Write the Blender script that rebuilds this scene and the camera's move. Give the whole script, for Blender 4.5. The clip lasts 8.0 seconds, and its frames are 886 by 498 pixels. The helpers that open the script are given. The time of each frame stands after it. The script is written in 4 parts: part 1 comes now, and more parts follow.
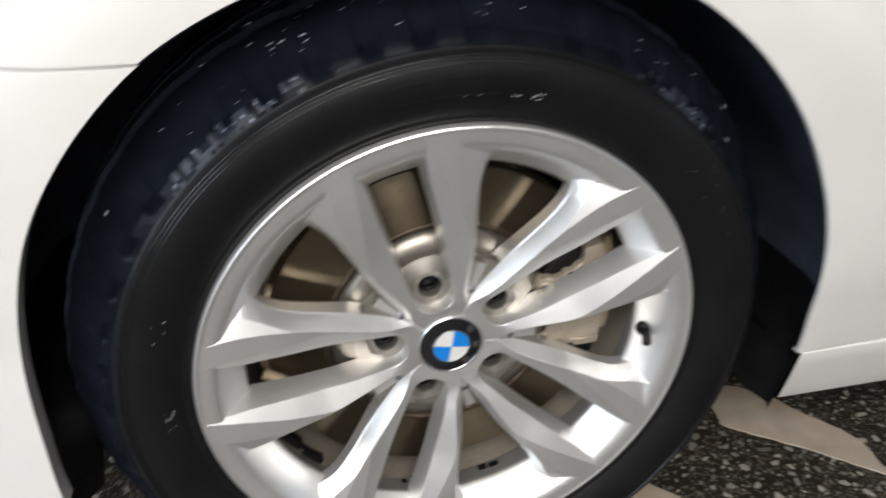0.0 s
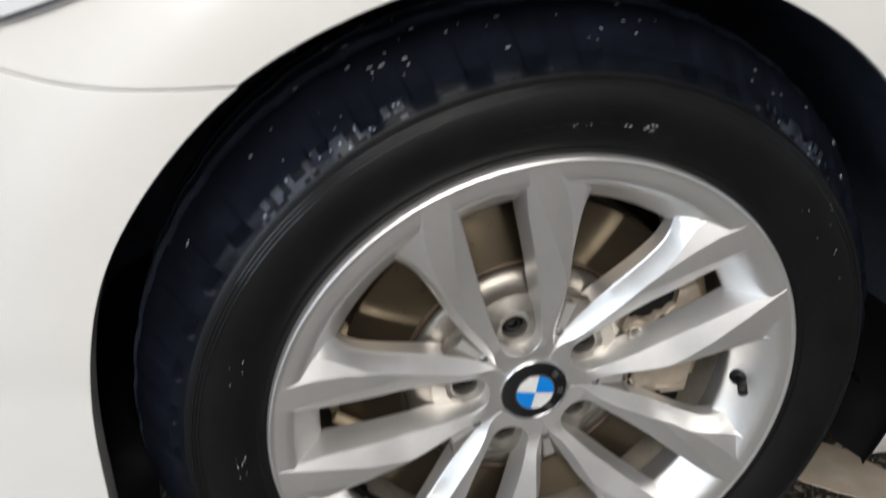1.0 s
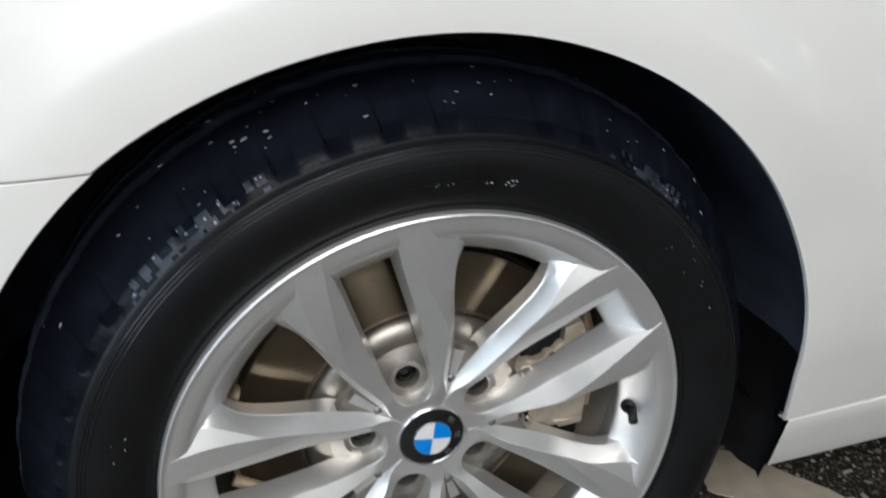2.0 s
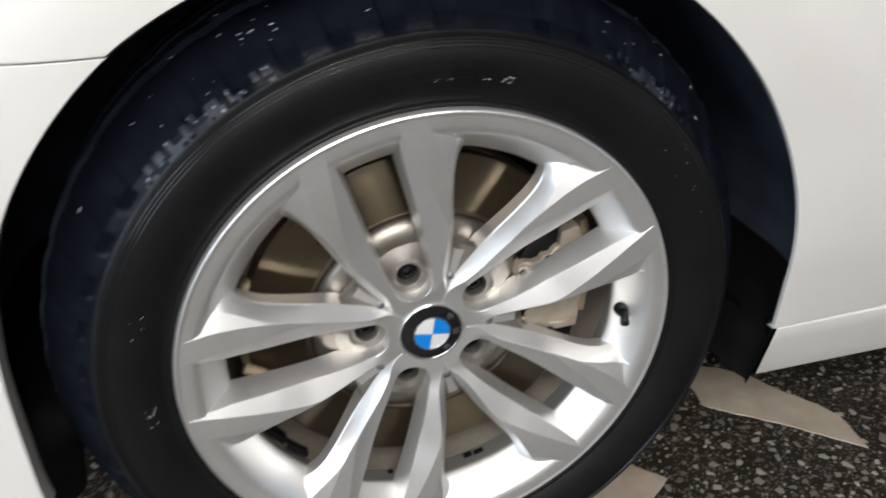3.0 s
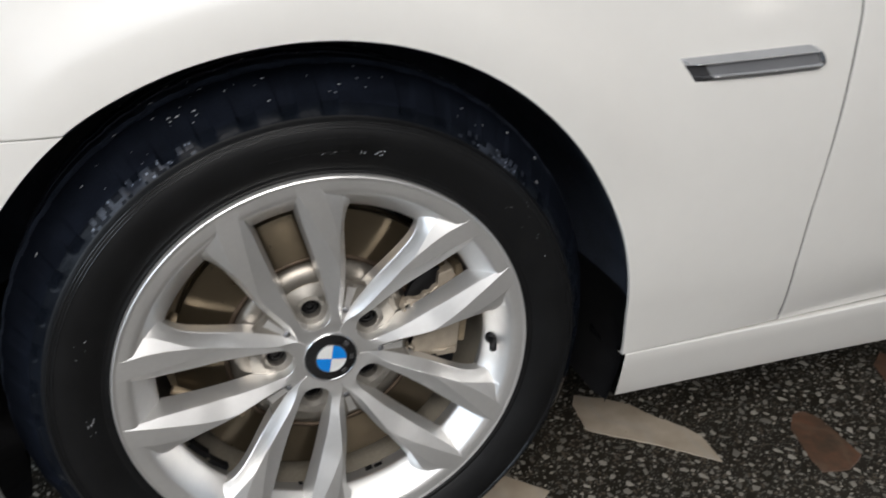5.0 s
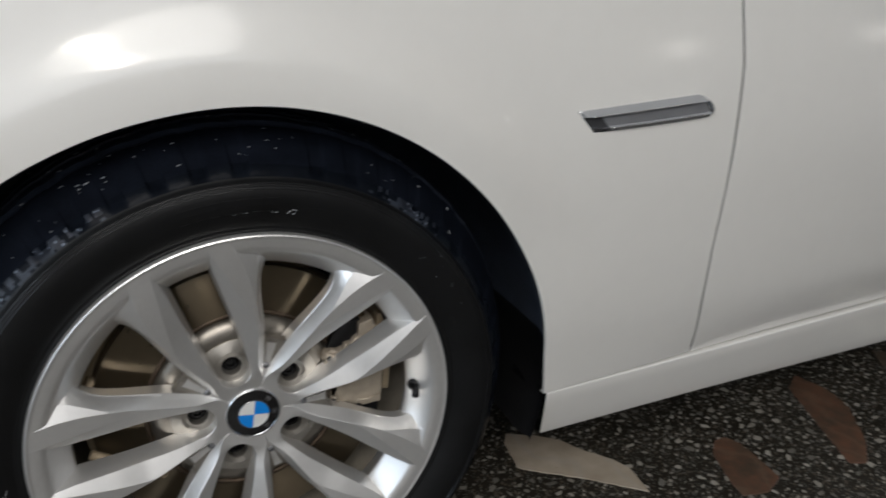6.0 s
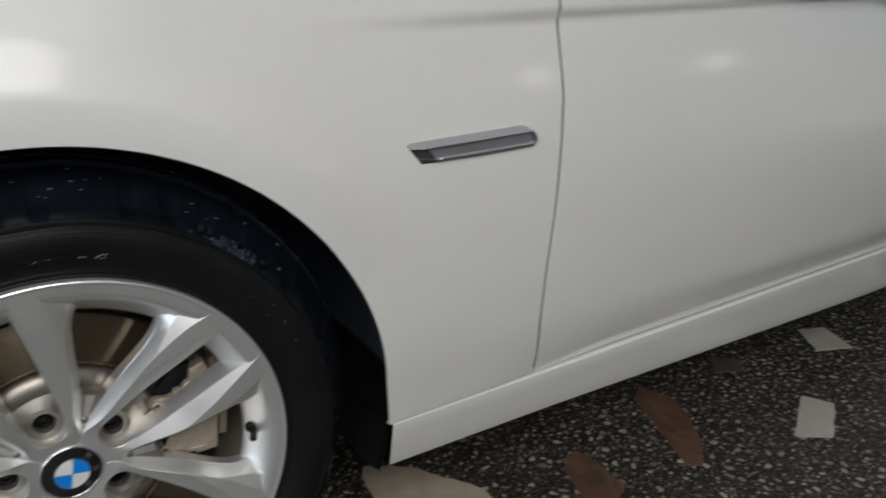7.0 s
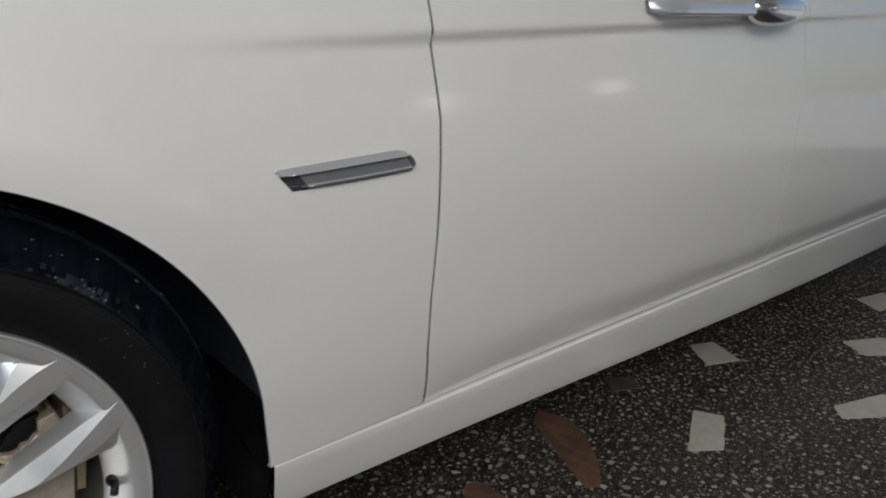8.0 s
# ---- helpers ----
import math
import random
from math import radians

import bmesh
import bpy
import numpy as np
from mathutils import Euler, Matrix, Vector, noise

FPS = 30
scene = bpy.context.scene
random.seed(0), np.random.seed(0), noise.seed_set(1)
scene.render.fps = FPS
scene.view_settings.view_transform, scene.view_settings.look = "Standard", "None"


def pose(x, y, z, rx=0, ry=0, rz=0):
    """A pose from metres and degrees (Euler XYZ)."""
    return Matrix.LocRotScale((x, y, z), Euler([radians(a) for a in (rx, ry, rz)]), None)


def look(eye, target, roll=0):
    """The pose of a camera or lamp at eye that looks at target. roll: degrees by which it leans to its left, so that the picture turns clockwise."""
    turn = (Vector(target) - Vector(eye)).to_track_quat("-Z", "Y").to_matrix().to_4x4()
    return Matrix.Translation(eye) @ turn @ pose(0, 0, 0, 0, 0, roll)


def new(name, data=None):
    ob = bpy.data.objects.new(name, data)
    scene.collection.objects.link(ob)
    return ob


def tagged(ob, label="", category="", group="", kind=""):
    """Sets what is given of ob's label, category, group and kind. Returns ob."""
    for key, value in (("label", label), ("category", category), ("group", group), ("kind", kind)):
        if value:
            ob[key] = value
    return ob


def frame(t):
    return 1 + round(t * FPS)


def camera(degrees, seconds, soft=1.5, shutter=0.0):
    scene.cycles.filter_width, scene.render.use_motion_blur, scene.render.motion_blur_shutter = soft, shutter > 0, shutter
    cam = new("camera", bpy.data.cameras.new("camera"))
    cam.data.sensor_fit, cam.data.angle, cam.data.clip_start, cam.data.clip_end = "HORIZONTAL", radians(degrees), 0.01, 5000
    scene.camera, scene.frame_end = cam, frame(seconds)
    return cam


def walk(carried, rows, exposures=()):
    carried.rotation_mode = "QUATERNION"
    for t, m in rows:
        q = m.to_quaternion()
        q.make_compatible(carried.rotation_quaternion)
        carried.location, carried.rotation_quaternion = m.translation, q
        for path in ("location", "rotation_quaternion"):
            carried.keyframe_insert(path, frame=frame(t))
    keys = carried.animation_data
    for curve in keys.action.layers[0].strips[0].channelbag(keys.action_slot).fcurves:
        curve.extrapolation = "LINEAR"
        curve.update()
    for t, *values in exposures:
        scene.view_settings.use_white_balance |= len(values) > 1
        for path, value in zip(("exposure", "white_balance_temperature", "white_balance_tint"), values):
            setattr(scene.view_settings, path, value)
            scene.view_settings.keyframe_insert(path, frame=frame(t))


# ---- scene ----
cam = camera(61.43, 8.0, soft=1.7, shutter=0.6)
# seconds, eye x y z, yaw to the right, pitch, roll
PATH = [
    (0, -0.1493, -0.5197, 0.7568, 14.22, -29.52, 0.28),
    (0.5, -0.1965, -0.4820, 0.7275, 12.14, -30.66, 2.36),
    (1, -0.1994, -0.4710, 0.7392, 12.66, -26.85, 0.63),
    (1.5, -0.1824, -0.4616, 0.7714, 15.68, -24.03, -0.72),
    (1.7, -0.1618, -0.4710, 0.7749, 16.86, -24.20, -0.93),
    (2.8, -0.1401, -0.5146, 0.7489, 17.35, -29.12, -1.02),
    (3, -0.1499, -0.5289, 0.7475, 16.04, -29.46, -0.90),
    (3.5, -0.1631, -0.5847, 0.7567, 12.53, -30.46, 0.02),
    (4, -0.1541, -0.6366, 0.7616, 11.85, -30.09, -0.29),
    (4.5, -0.1446, -0.6824, 0.7855, 15.31, -27.39, 0.41),
    (4.7, -0.1404, -0.6869, 0.7955, 17.90, -26.32, 0.59),
    (5.8, -0.1045, -0.7234, 0.8193, 22.50, -21.95, -0.16),
    (6, -0.1041, -0.7240, 0.8284, 24.53, -21.98, -0.03),
    (6.5, -0.0781, -0.7310, 0.8301, 29.76, -21.19, 0.47),
    (7, -0.0543, -0.7439, 0.8375, 34.52, -20.05, 1.08),
    (7.5, -0.0274, -0.7403, 0.8316, 39.37, -19.03, 2.09),
    (8, -0.0039, -0.7478, 0.8282, 41.54, -17.73, 1.46),
]


def aim(x, y, z, yaw, pitch, roll):
    a, b = radians(yaw), radians(pitch)
    d = Vector((math.sin(a) * math.cos(b), math.cos(a) * math.cos(b), math.sin(b)))
    return look((x, y, z), Vector((x, y, z)) + d, roll)


walk(cam, [(row[0], aim(*row[1:])) for row in PATH],
     exposures=[(0, 0.32, 6300, 12), (1.0, 0.12, 6300, 12), (1.5, -0.10, 5950, 9), (1.7, -0.06, 5950, 9), (3, 0.24, 6250, 12), (4.5, 0.18, 6250, 12), (6, -0.51, 6200, 11), (8, -0.57, 6150, 10)])

# ---- light ----
world = bpy.data.worlds.new("world")
scene.world = world
world.use_nodes = True
sky = world.node_tree.nodes.new("ShaderNodeTexSky")
sky.sky_type = "NISHITA"
sky.sun_disc = False
sky.sun_elevation, sky.sun_rotation = radians(60), radians(55)
world.node_tree.nodes["Background"].inputs["Strength"].default_value = 0.1
world.node_tree.links.new(sky.outputs[0], world.node_tree.nodes["Background"].inputs["Color"])


def area_lamp(name, eye, target, sx, sy, power, colour):
    data = bpy.data.lights.new(name, "AREA")
    data.shape, data.size, data.size_y, data.energy, data.color = "RECTANGLE", sx, sy, power, colour
    ob = new(name, data)
    ob.matrix_world = look(eye, target)
    return ob


# daylight through the open front of the carport and an added fill opposite the car; an added broad warm fill and a tube
# under the ceiling; the sun on the yard behind
area_lamp("daylight_front", (-3.9, -0.9, 1.95), (0, -0.5, 0.7), 4.2, 1.8, 98, (0.84, 0.93, 1.0))
# broad overhead fill, added under the ceiling without a known fitting
area_lamp("overhead_fill", (-0.80, -2.15, 2.80), (-0.80, -1.85, 0), 2.8, 2.7, 150, (1.0, 0.952, 0.875))
area_lamp("tube_light", (-0.52, -2.90, 2.68), (-0.10, 0.0, 0.5), 0.06, 0.60, 19, (1.0, 0.92, 0.80))
# unseen fill lamp before the plain wall, added to brighten the flank
area_lamp("side_fill", (-0.4, -3.75, 1.75), (-0.2, 0, 0.75), 2.6, 1.7, 26, (0.93, 0.95, 0.97))
sun = new("sun", bpy.data.lights.new("sun", "SUN"))
sun.data.energy, sun.data.angle, sun.data.color = 3.5, radians(0.5), (1.0, 0.96, 0.90)
sun.matrix_world = look((0.41, 0.285, 0.866), (0, 0, 0))

# ---- materials ----


def material(name, colour, rough=0.5, metal=0.0, coat=0.0, vary=0.12, scale=30.0, bump=0.0, bump_scale=300.0,
             spec=0.5, per_object=0.0, per_island=0.0, tint=None):
    """A principled surface whose colour and gloss vary at two scales."""
    m = bpy.data.materials.new(name)
    m.use_nodes = True
    nt = m.node_tree
    n, li = nt.nodes, nt.links
    b = n["Principled BSDF"]
    b.inputs["Metallic"].default_value = metal
    b.inputs["Specular IOR Level"].default_value = spec
    b.inputs["Coat Weight"].default_value = coat
    b.inputs["Coat Roughness"].default_value = 0.04
    tc = n.new("ShaderNodeTexCoord")
    big = n.new("ShaderNodeTexNoise")
    big.inputs["Scale"].default_value, big.inputs["Detail"].default_value = scale, 4.0
    li.new(tc.outputs["Object"], big.inputs["Vector"])
    small = n.new("ShaderNodeTexNoise")
    small.inputs["Scale"].default_value, small.inputs["Detail"].default_value = scale * 14, 3.0
    li.new(tc.outputs["Object"], small.inputs["Vector"])
    mix = n.new("ShaderNodeMix")
    mix.inputs["Factor"].default_value = 0.4
    li.new(big.outputs["Fac"], mix.inputs["A"])
    li.new(small.outputs["Fac"], mix.inputs["B"])
    ramp = n.new("ShaderNodeMapRange")
    ramp.inputs["From Min"].default_value, ramp.inputs["From Max"].default_value = 0.3, 0.7
    ramp.inputs["To Min"].default_value, ramp.inputs["To Max"].default_value = 0.0, 1.0
    li.new(mix.outputs["Result"], ramp.inputs["Value"])
    col = n.new("ShaderNodeMix")
    col.data_type = "RGBA"
    dark = tint or tuple(c * (1 - vary * 2) for c in colour)
    col.inputs["A"].default_value = (*dark, 1)
    col.inputs["B"].default_value = (*[min(1, c * (1 + vary * 0.5)) for c in colour], 1)
    li.new(ramp.outputs["Result"], col.inputs["Factor"])
    out = col.outputs["Result"]
    if per_object or per_island:
        if per_object:
            src = n.new("ShaderNodeObjectInfo").outputs["Random"]
        else:
            src = n.new("ShaderNodeNewGeometry").outputs["Random Per Island"]
        rr = n.new("ShaderNodeMapRange")
        k = per_object or per_island
        rr.inputs["To Min"].default_value, rr.inputs["To Max"].default_value = 1 - k, 1 + k * 0.5
        li.new(src, rr.inputs["Value"])
        mul = n.new("ShaderNodeMix")
        mul.data_type, mul.blend_type = "RGBA", "MULTIPLY"
        mul.inputs["Factor"].default_value = 1.0
        li.new(out, mul.inputs["A"])
        li.new(rr.outputs["Result"], mul.inputs["B"])
        out = mul.outputs["Result"]
    li.new(out, b.inputs["Base Color"])
    rg = n.new("ShaderNodeMapRange")
    rg.inputs["To Min"].default_value, rg.inputs["To Max"].default_value = max(0.02, rough - 0.08), rough + 0.08
    li.new(mix.outputs["Result"], rg.inputs["Value"])
    li.new(rg.outputs["Result"], b.inputs["Roughness"])
    if bump:
        tex = n.new("ShaderNodeTexNoise")
        tex.inputs["Scale"].default_value, tex.inputs["Detail"].default_value = bump_scale, 3.0
        li.new(tc.outputs["Object"], tex.inputs["Vector"])
        bp = n.new("ShaderNodeBump")
        bp.inputs["Strength"].default_value, bp.inputs["Distance"].default_value = bump, 0.001
        li.new(tex.outputs["Fac"], bp.inputs["Height"])
        li.new(bp.outputs["Normal"], b.inputs["Normal"])
    return m


def speckle(m, colour, scale, low, high, rough=None):
    """Scattered specks of another colour over a material."""
    nt = m.node_tree
    n, li = nt.nodes, nt.links
    b = n["Principled BSDF"]
    old = b.inputs["Base Color"].links[0].from_socket
    tc = n.new("ShaderNodeTexCoord")
    v = n.new("ShaderNodeTexVoronoi")
    v.inputs["Scale"].default_value = scale
    li.new(tc.outputs["Object"], v.inputs["Vector"])
    keep = n.new("ShaderNodeSeparateColor")
    li.new(v.outputs["Color"], keep.inputs["Color"])
    gate = n.new("ShaderNodeMath")
    gate.operation, gate.inputs[1].default_value = "GREATER_THAN", high
    li.new(keep.outputs[0], gate.inputs[0])
    near = n.new("ShaderNodeMath")
    near.operation, near.inputs[1].default_value = "LESS_THAN", low
    li.new(v.outputs["Distance"], near.inputs[0])
    both = n.new("ShaderNodeMath")
    both.operation = "MULTIPLY"
    li.new(gate.outputs[0], both.inputs[0])
    li.new(near.outputs[0], both.inputs[1])
    mix = n.new("ShaderNodeMix")
    mix.data_type = "RGBA"
    li.new(both.outputs[0], mix.inputs["Factor"])
    li.new(old, mix.inputs["A"])
    mix.inputs["B"].default_value = (*colour, 1)
    li.new(mix.outputs["Result"], b.inputs["Base Color"])
    return m


def stone(name, colour, dark, pale, scale):
    """Polished stone: soft clouds of two tones, pale veins, a few pits."""
    m = material(name, colour, 0.33, 0.0, 0.0, 0.1, scale, 0.06, 90, tint=dark)
    nt = m.node_tree
    n, li = nt.nodes, nt.links
    for k in [q for q in n if q.type == "TEX_NOISE" and abs(q.inputs["Scale"].default_value - scale * 14) < 0.01]:
        k.inputs["Scale"].default_value = scale * 4
    b = n["Principled BSDF"]
    old = b.inputs["Base Color"].links[0].from_socket
    tc = n.new("ShaderNodeTexCoord")
    wave = n.new("ShaderNodeTexWave")
    wave.inputs["Scale"].default_value, wave.inputs["Distortion"].default_value = scale * 0.5, 14.0
    wave.inputs["Detail"].default_value, wave.inputs["Detail Scale"].default_value = 4.0, 1.2
    li.new(tc.outputs["Object"], wave.inputs["Vector"])
    vein = n.new("ShaderNodeMapRange")
    vein.inputs["From Min"].default_value, vein.inputs["From Max"].default_value = 0.80, 1.0
    vein.inputs["To Max"].default_value = 0.3
    li.new(wave.outputs["Fac"], vein.inputs["Value"])
    mix = n.new("ShaderNodeMix")
    mix.data_type = "RGBA"
    li.new(vein.outputs["Result"], mix.inputs["Factor"])
    li.new(old, mix.inputs["A"])
    mix.inputs["B"].default_value = (*pale, 1)
    li.new(mix.outputs["Result"], b.inputs["Base Color"])
    return speckle(m, dark, 140.0, 0.22, 0.93)


PAINT = material("pearl_white_paint", (0.80, 0.785, 0.75), 0.34, 0.0, 1.0, 0.015, 3.0, 0.02, 900)
PAINT.node_tree.nodes["Principled BSDF"].inputs["Coat Roughness"].default_value = 0.115
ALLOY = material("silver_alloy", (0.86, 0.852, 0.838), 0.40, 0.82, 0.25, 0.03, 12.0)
POCKET = material("recess_alloy", (0.42, 0.395, 0.355), 0.30, 0.8, 0.0, 0.12, 60.0, 0.1, 900)
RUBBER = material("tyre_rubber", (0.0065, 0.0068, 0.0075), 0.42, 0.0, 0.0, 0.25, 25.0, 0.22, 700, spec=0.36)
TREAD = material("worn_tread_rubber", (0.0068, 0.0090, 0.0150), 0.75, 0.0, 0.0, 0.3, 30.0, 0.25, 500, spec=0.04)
# crown rubber is paled to lift the deep shade under the arch
CROWN_RUBBER = material("shade_lifted_crown_rubber", (0.040, 0.050, 0.075), 0.6, 0.0, 0.0, 0.3, 30.0, 0.25, 500, spec=0.2)
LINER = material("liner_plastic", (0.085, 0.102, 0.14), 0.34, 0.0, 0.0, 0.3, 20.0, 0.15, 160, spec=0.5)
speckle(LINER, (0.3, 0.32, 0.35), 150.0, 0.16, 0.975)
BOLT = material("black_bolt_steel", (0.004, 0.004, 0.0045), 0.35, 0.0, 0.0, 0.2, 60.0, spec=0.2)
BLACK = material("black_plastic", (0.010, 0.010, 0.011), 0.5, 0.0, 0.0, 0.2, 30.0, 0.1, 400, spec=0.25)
UNDER = material("underbody", (0.015, 0.015, 0.016), 0.8, 0.0, 0.0, 0.3, 10.0, 0.2, 100)
CHROME = material("chrome", (0.80, 0.81, 0.83), 0.13, 1.0, 0.0, 0.03, 40.0)
TRIM_CHROME = material("bright_trim", (0.80, 0.81, 0.83), 0.16, 0.66, 0.3, 0.03, 40.0)
TRIM_REFLECTION = material("chrome_dark_reflection", (0.13, 0.132, 0.14), 0.22, 0.7, 0.0, 0.03, 40.0)
TRIM_GREY = material("satin_grey_insert", (0.27, 0.275, 0.29), 0.38, 0.5, 0.0, 0.06, 50.0)
DISC = material("brake_disc_steel", (0.135, 0.108, 0.072), 0.30, 0.80, 0.0, 0.05, 9.0)
turned = DISC.node_tree.nodes.new("ShaderNodeTangent")
turned.direction_type, turned.axis = "RADIAL", "Y"
DISC.node_tree.links.new(turned.outputs["Tangent"], DISC.node_tree.nodes["Principled BSDF"].inputs["Tangent"])
DISC.node_tree.nodes["Principled BSDF"].inputs["Anisotropic"].default_value = 1.0
DISC.node_tree.nodes["Principled BSDF"].inputs["Anisotropic Rotation"].default_value = 0.25
HAT = material("dull_hub_metal", (0.31, 0.285, 0.25), 0.36, 0.85, 0.0, 0.12, 30.0, 0.1, 500)
BARREL = material("dusty_barrel", (0.42, 0.38, 0.31), 0.5, 0.3, 0.0, 0.15, 15.0, 0.05, 400)
RUST = material("rusty_steel", (0.12, 0.088, 0.062), 0.5, 0.7, 0.0, 0.3, 60.0, 0.3, 400)
CALIPER = material("cast_caliper", (0.50, 0.43, 0.34), 0.45, 0.35, 0.0, 0.15, 50.0, 0.35, 350)
SHIELD = material("shield_steel", (0.50, 0.40, 0.27), 0.55, 0.3, 0.0, 0.2, 30.0, 0.1, 300)
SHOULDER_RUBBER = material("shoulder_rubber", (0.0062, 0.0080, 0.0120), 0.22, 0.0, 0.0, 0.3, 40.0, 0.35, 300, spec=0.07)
# pale rubber that paints glints on the tyre's shoulder
SHOULDER_GLINT = material("glinting_shoulder_rubber", (0.036, 0.043, 0.060), 0.32, 0.0, 0.0, 0.48, 70.0, 0.4, 300, spec=0.25)
speckle(SHOULDER_GLINT, (0.20, 0.23, 0.29), 300.0, 0.36, 0.80)
WET_RUBBER = material("wet_rubber", (0.010, 0.0105, 0.0115), 0.12, 0.0, 0.0, 0.2, 40.0, 0.1, 500, spec=0.6)
PALE_SPECK = material("pale_speck", (0.55, 0.57, 0.60), 0.25, 0.0, 0.0, 0.2, 200.0)
CAP_BLACK = material("cap_black", (0.008, 0.008, 0.009), 0.12, 0.0, 1.0, 0.1, 60.0)
CAP_BLUE = material("cap_blue", (0.005, 0.24, 0.78), 0.15, 0.0, 1.0, 0.04, 60.0)
CAP_WHITE = material("cap_white", (0.80, 0.80, 0.78), 0.15, 0.0, 1.0, 0.03, 60.0)
CAP_GREY = material("cap_grey", (0.22, 0.22, 0.23), 0.2, 0.8, 0.0, 0.04, 60.0)
LENS_DARK = material("headlamp_dark", (0.09, 0.115, 0.155), 0.08, 0.0, 1.0, 0.15, 20.0)
LENS_WHITE = material("headlamp_reflector", (0.86, 0.88, 0.90), 0.12, 0.1, 1.0, 0.05, 60.0)
CEMENT = material("terrazzo_cement", (0.0235, 0.020, 0.0145), 0.46, 0.0, 0.0, 0.25, 9.0, 0.15, 250, spec=0.22)
speckle(CEMENT, (0.15, 0.145, 0.13), 260.0, 0.36, 0.55)
speckle(CEMENT, (0.085, 0.070, 0.054), 130.0, 0.38, 0.50)
CHIP = material("marble_chip", (0.29, 0.27, 0.23), 0.42, 0.0, 0.0, 0.12, 40.0, per_island=0.68)
CHIP_ONE = material("marble_chip_single", (0.30, 0.28, 0.24), 0.42, 0.0, 0.0, 0.12, 40.0, per_object=0.68)
CREAM = stone("cream_marble", (0.47, 0.41, 0.33), (0.33, 0.27, 0.20), (0.40, 0.37, 0.33), 7.0)
GREYSTONE = stone("blue_grey_marble", (0.30, 0.31, 0.32), (0.19, 0.19, 0.18), (0.42, 0.43, 0.44), 16.0)
REDSTONE = stone("red_marble", (0.150, 0.072, 0.044), (0.055, 0.046, 0.034), (0.17, 0.12, 0.085), 13.0)
BROWNSTONE = stone("brown_marble", (0.24, 0.18, 0.125), (0.13, 0.095, 0.065), (0.36, 0.32, 0.28), 26.0)
DARKSTONE = stone("dark_brown_marble", (0.10, 0.075, 0.053), (0.055, 0.042, 0.032), (0.15, 0.13, 0.11), 20.0)
PINKSTONE = stone("pink_marble", (0.36, 0.32, 0.29), (0.20, 0.16, 0.14), (0.46, 0.44, 0.41), 34.0)
WHITESTONE = stone("white_marble", (0.46, 0.44, 0.38), (0.36, 0.34, 0.28), (0.50, 0.49, 0.45), 9.0)
PLASTER = material("plaster", (0.42, 0.40, 0.38), 0.9, 0.0, 0.0, 0.08, 3.0, 0.2, 60)
CONCRETE = material("pale_concrete", (0.55, 0.54, 0.52), 0.85, 0.0, 0.0, 0.1, 2.0, 0.2, 60)
CEILING = material("ceiling_paint", (0.66, 0.65, 0.63), 0.9, 0.0, 0.0, 0.05, 2.0, 0.1, 60)

# ---- mesh helpers ----


def link_mesh(name, bm, mat, smooth=True):
    bmesh.ops.recalc_face_normals(bm, faces=bm.faces[:])
    me = bpy.data.meshes.new(name)
    bm.to_mesh(me)
    bm.free()
    for p in me.polygons:
        p.use_smooth = smooth
    for m in (mat if isinstance(mat, (list, tuple)) else [mat]):
        me.materials.append(m)
    return new(name, me)


def part(name, bm, mat, parent, label="", smooth=True, angle=None):
    ob = link_mesh(name, bm, mat, smooth)
    if angle is not None:
        ob.data.set_sharp_from_angle(angle=radians(angle))
    while parent.parent and parent.parent.parent:
        parent = parent.parent
    ob.parent = parent
    if label:
        tagged(ob, label)
    return ob


def table(rows):
    xs, ys = zip(*sorted(rows))
    return lambda v: float(np.interp(v, xs, ys))


def step(v):
    v = min(1.0, max(0.0, v))
    return v * v * (3 - 2 * v)


def grid(bm, pts, close_u=False, flip=False):
    """Faces over a 2D list of points; returns the verts."""
    vs = [[bm.verts.new(p) for p in row] for row in pts]
    nu = len(vs)
    for i in range(nu if close_u else nu - 1):
        r0, r1 = vs[i], vs[(i + 1) % nu]
        for j in range(len(r0) - 1):
            bm.faces.new((r0[j], r0[j + 1], r1[j + 1], r1[j]))
    return vs


def box(bm, x0, x1, y0, y1, z0, z1, bevel=0.0):
    c = bmesh.ops.create_cube(bm, size=1.0)["verts"]
    for v in c:
        v.co = Vector(((x0 + x1) / 2 + v.co.x * (x1 - x0), (y0 + y1) / 2 + v.co.y * (y1 - y0), (z0 + z1) / 2 + v.co.z * (z1 - z0)))
    if bevel:
        es = {e for v in c for e in v.link_edges}
        bmesh.ops.bevel(bm, geom=list(es), offset=bevel, segments=2, profile=0.5, affect="EDGES")


HUB = 0.325


def ring_pt(r, deg, y):
    a = radians(deg)
    return (r * math.cos(a), y, HUB + r * math.sin(a))


def revolve(bm, prof, a0=0.0, a1=360.0, n=96):
    """prof: (r, y) pairs turned about the axle."""
    full = abs(a1 - a0) >= 359.9
    k = n if full else n + 1
    return grid(bm, [[ring_pt(r, a0 + (a1 - a0) * i / n, y) for r, y in prof] for i in range(k)], close_u=full)


# ---- the carport around ----
def slab(name, x0, x1, y0, y1, z0, z1, mat, label, category):
    bm = bmesh.new()
    box(bm, x0, x1, y0, y1, z0, z1)
    return tagged(link_mesh(name, bm, mat, False), label, category, kind="structure")


